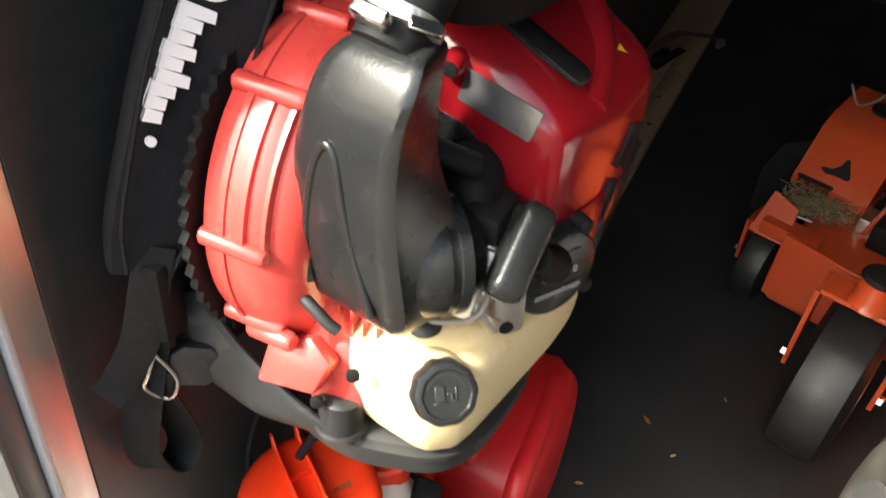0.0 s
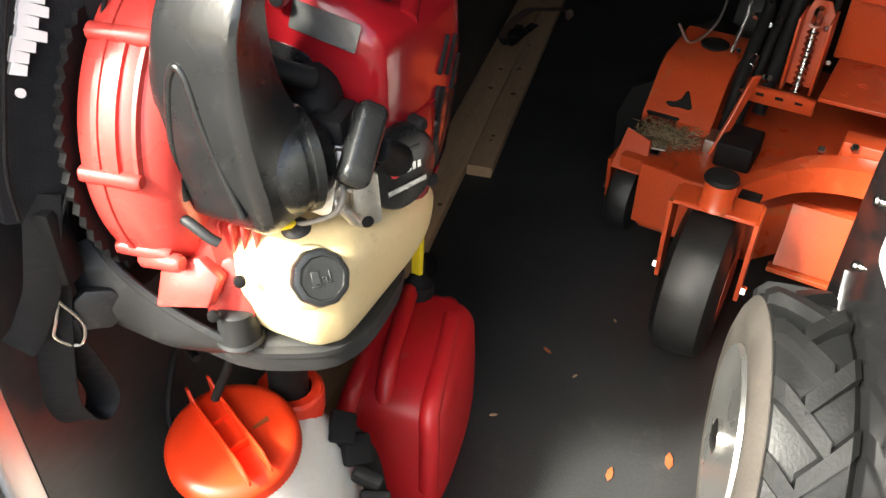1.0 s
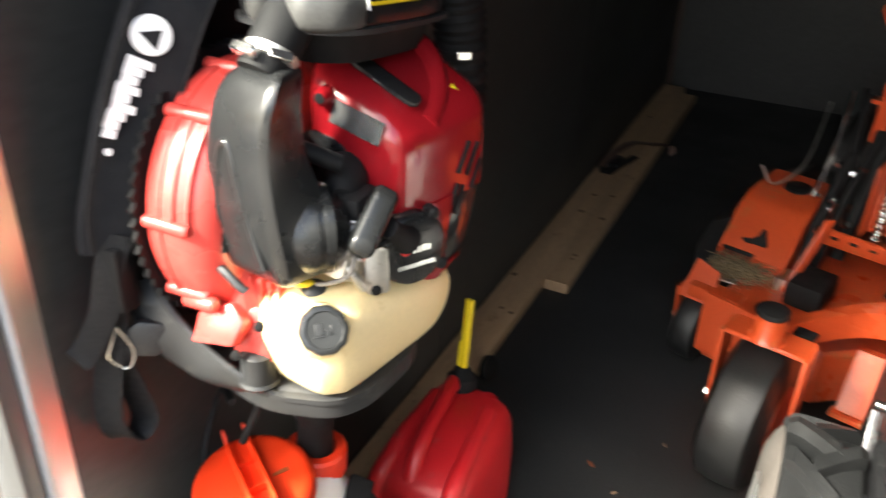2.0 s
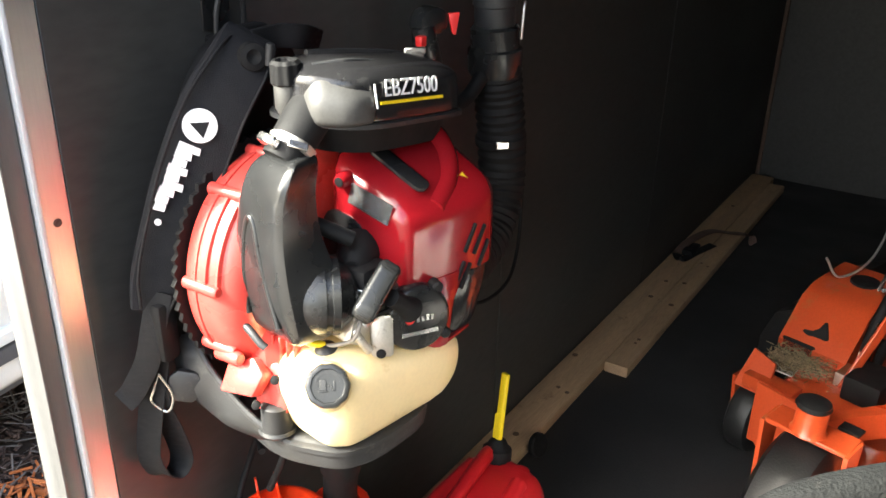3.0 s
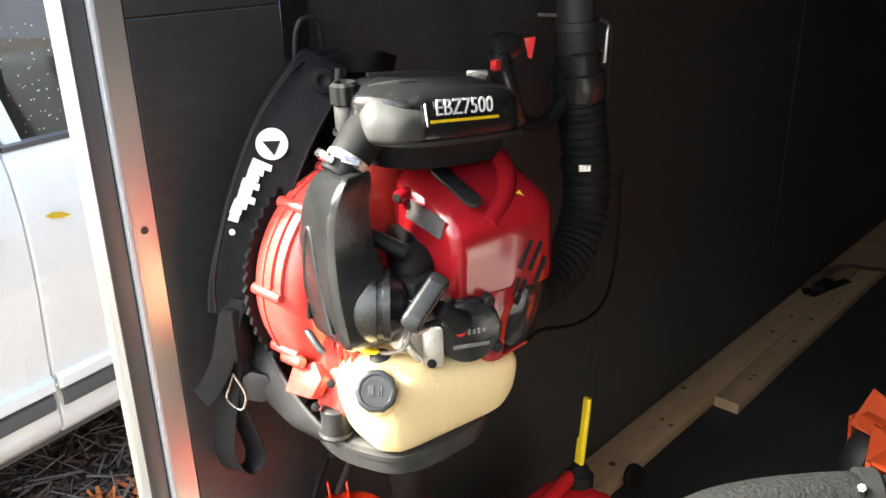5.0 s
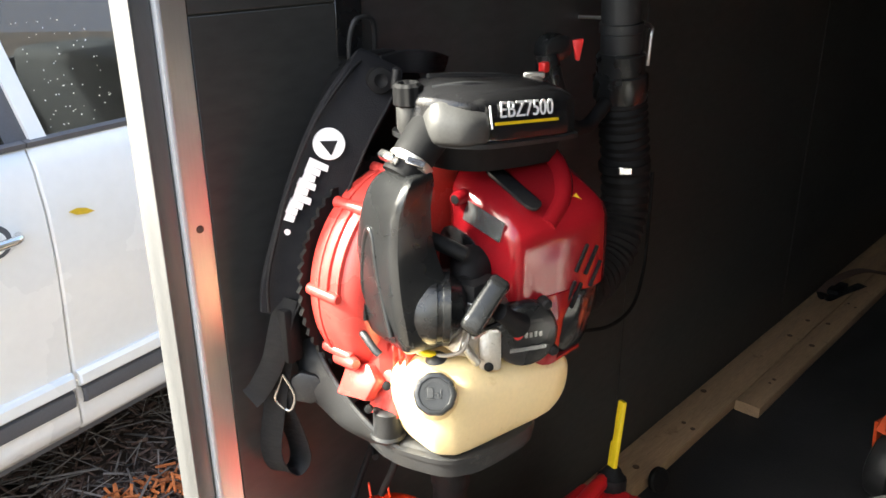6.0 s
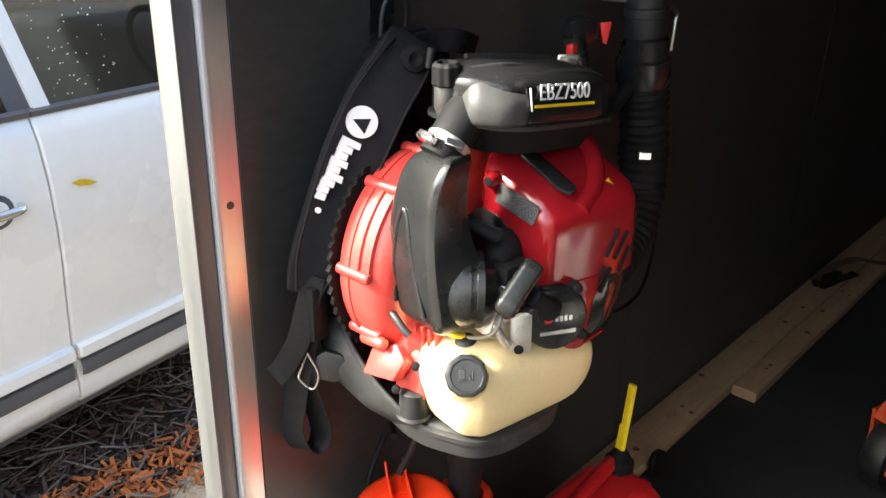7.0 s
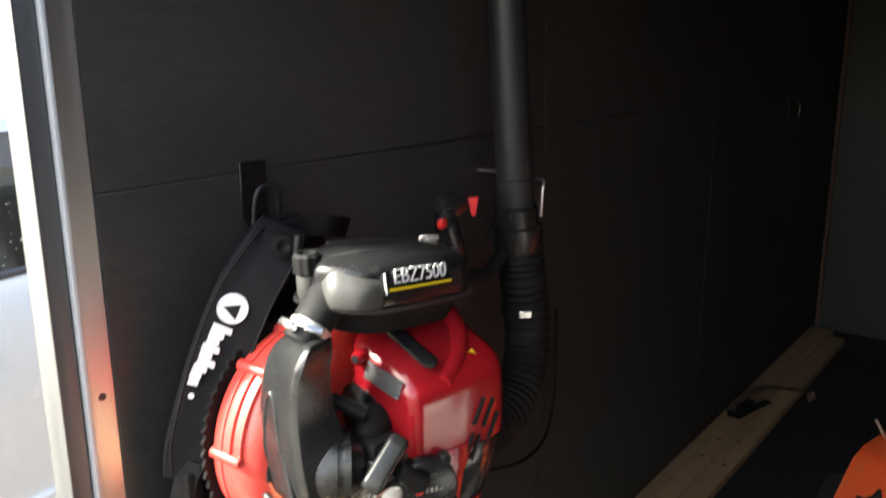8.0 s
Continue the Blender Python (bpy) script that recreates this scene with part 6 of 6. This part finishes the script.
    for q in ([(0.78, 0.56), (0.76, 0.52), (0.71, 0.46), (0.69, 0.42)], [(0.76, 0.50), (0.73, 0.44), (0.70, 0.36)]):
        part("scratch", pipe([(1.0295, y, z) for y, z in q], 0.0013, 6), M_LABEL, side, "pale scratch")
    console = part("console", box((-0.09, -0.07, 0), (0.09, 0.07, 0.03), 0.008, 2, m=Matrix.Translation((1.14, 0.62, 0.895)) @ Euler((0.5, -0.2, 0.0)).to_matrix().to_4x4()), M_BLK, w, "black console with warning stickers")
    cmx = Matrix.Translation((1.14, 0.62, 0.895)) @ Euler((0.5, -0.2, 0.0)).to_matrix().to_4x4()
    for k, (mat, y) in enumerate(((M_YEL, -0.05), (M_LABEL, -0.03), (M_LABEL, -0.014), (M_YEL, 0.008), (M_LABEL, 0.025), (M_REDPRINT, 0.045))):
        part("warning_bar", box((-0.078, y, 0.0302), (0.03 - 0.02 * (k % 2), y + 0.010, 0.0312), m=cmx), mat, console)
    # handlebar
    GRIP = [(0.959, -0.083, 1.195), (0.934, -0.106, 1.193), (0.91, -0.127, 1.188), (0.891, -0.145, 1.18), (0.878, -0.16, 1.165), (0.882, -0.172, 1.125)]
    GRIP = [tuple(Vector(p) + Vector((0.047, 0.003, -0.007))) for p in GRIP]
    bar = part("handlebar", pipe([(1.026, -0.063, 1.189), *GRIP[1:], (0.875, -0.15, 1.05), (0.93, -0.13, 0.98), (1.02, 0.05, 0.90), (1.08, 0.30, 0.80), (1.12, 0.50, 0.70)], 0.011, 12), M_BLKDARK, w, "bent black tube handlebar")
    part("foam_grip", pipe(GRIP, lambda s: 0.0148 if 0.03 < s < 0.97 else 0.0125, 20, 6), M_FOAM, bar, "pitted dark grey foam grip")
    part("end_cap", lathe((1.004, -0.081, 1.188), (0.79, 0.61, 0.03), [(0, 0.0165), (0.010, 0.0165), (0.013, 0.012), (0.024, 0.012), (0.027, 0.008)], seg=22), M_BLKDARK, bar, "black rubber end cap")
    part("end_bolt", hexbolt((1.008, -0.091, 1.200), (0.1, -0.6, 0.6), 0.003, 0.005), M_CHROME, bar, "bright bolt")
    return w


build_walk_behind()
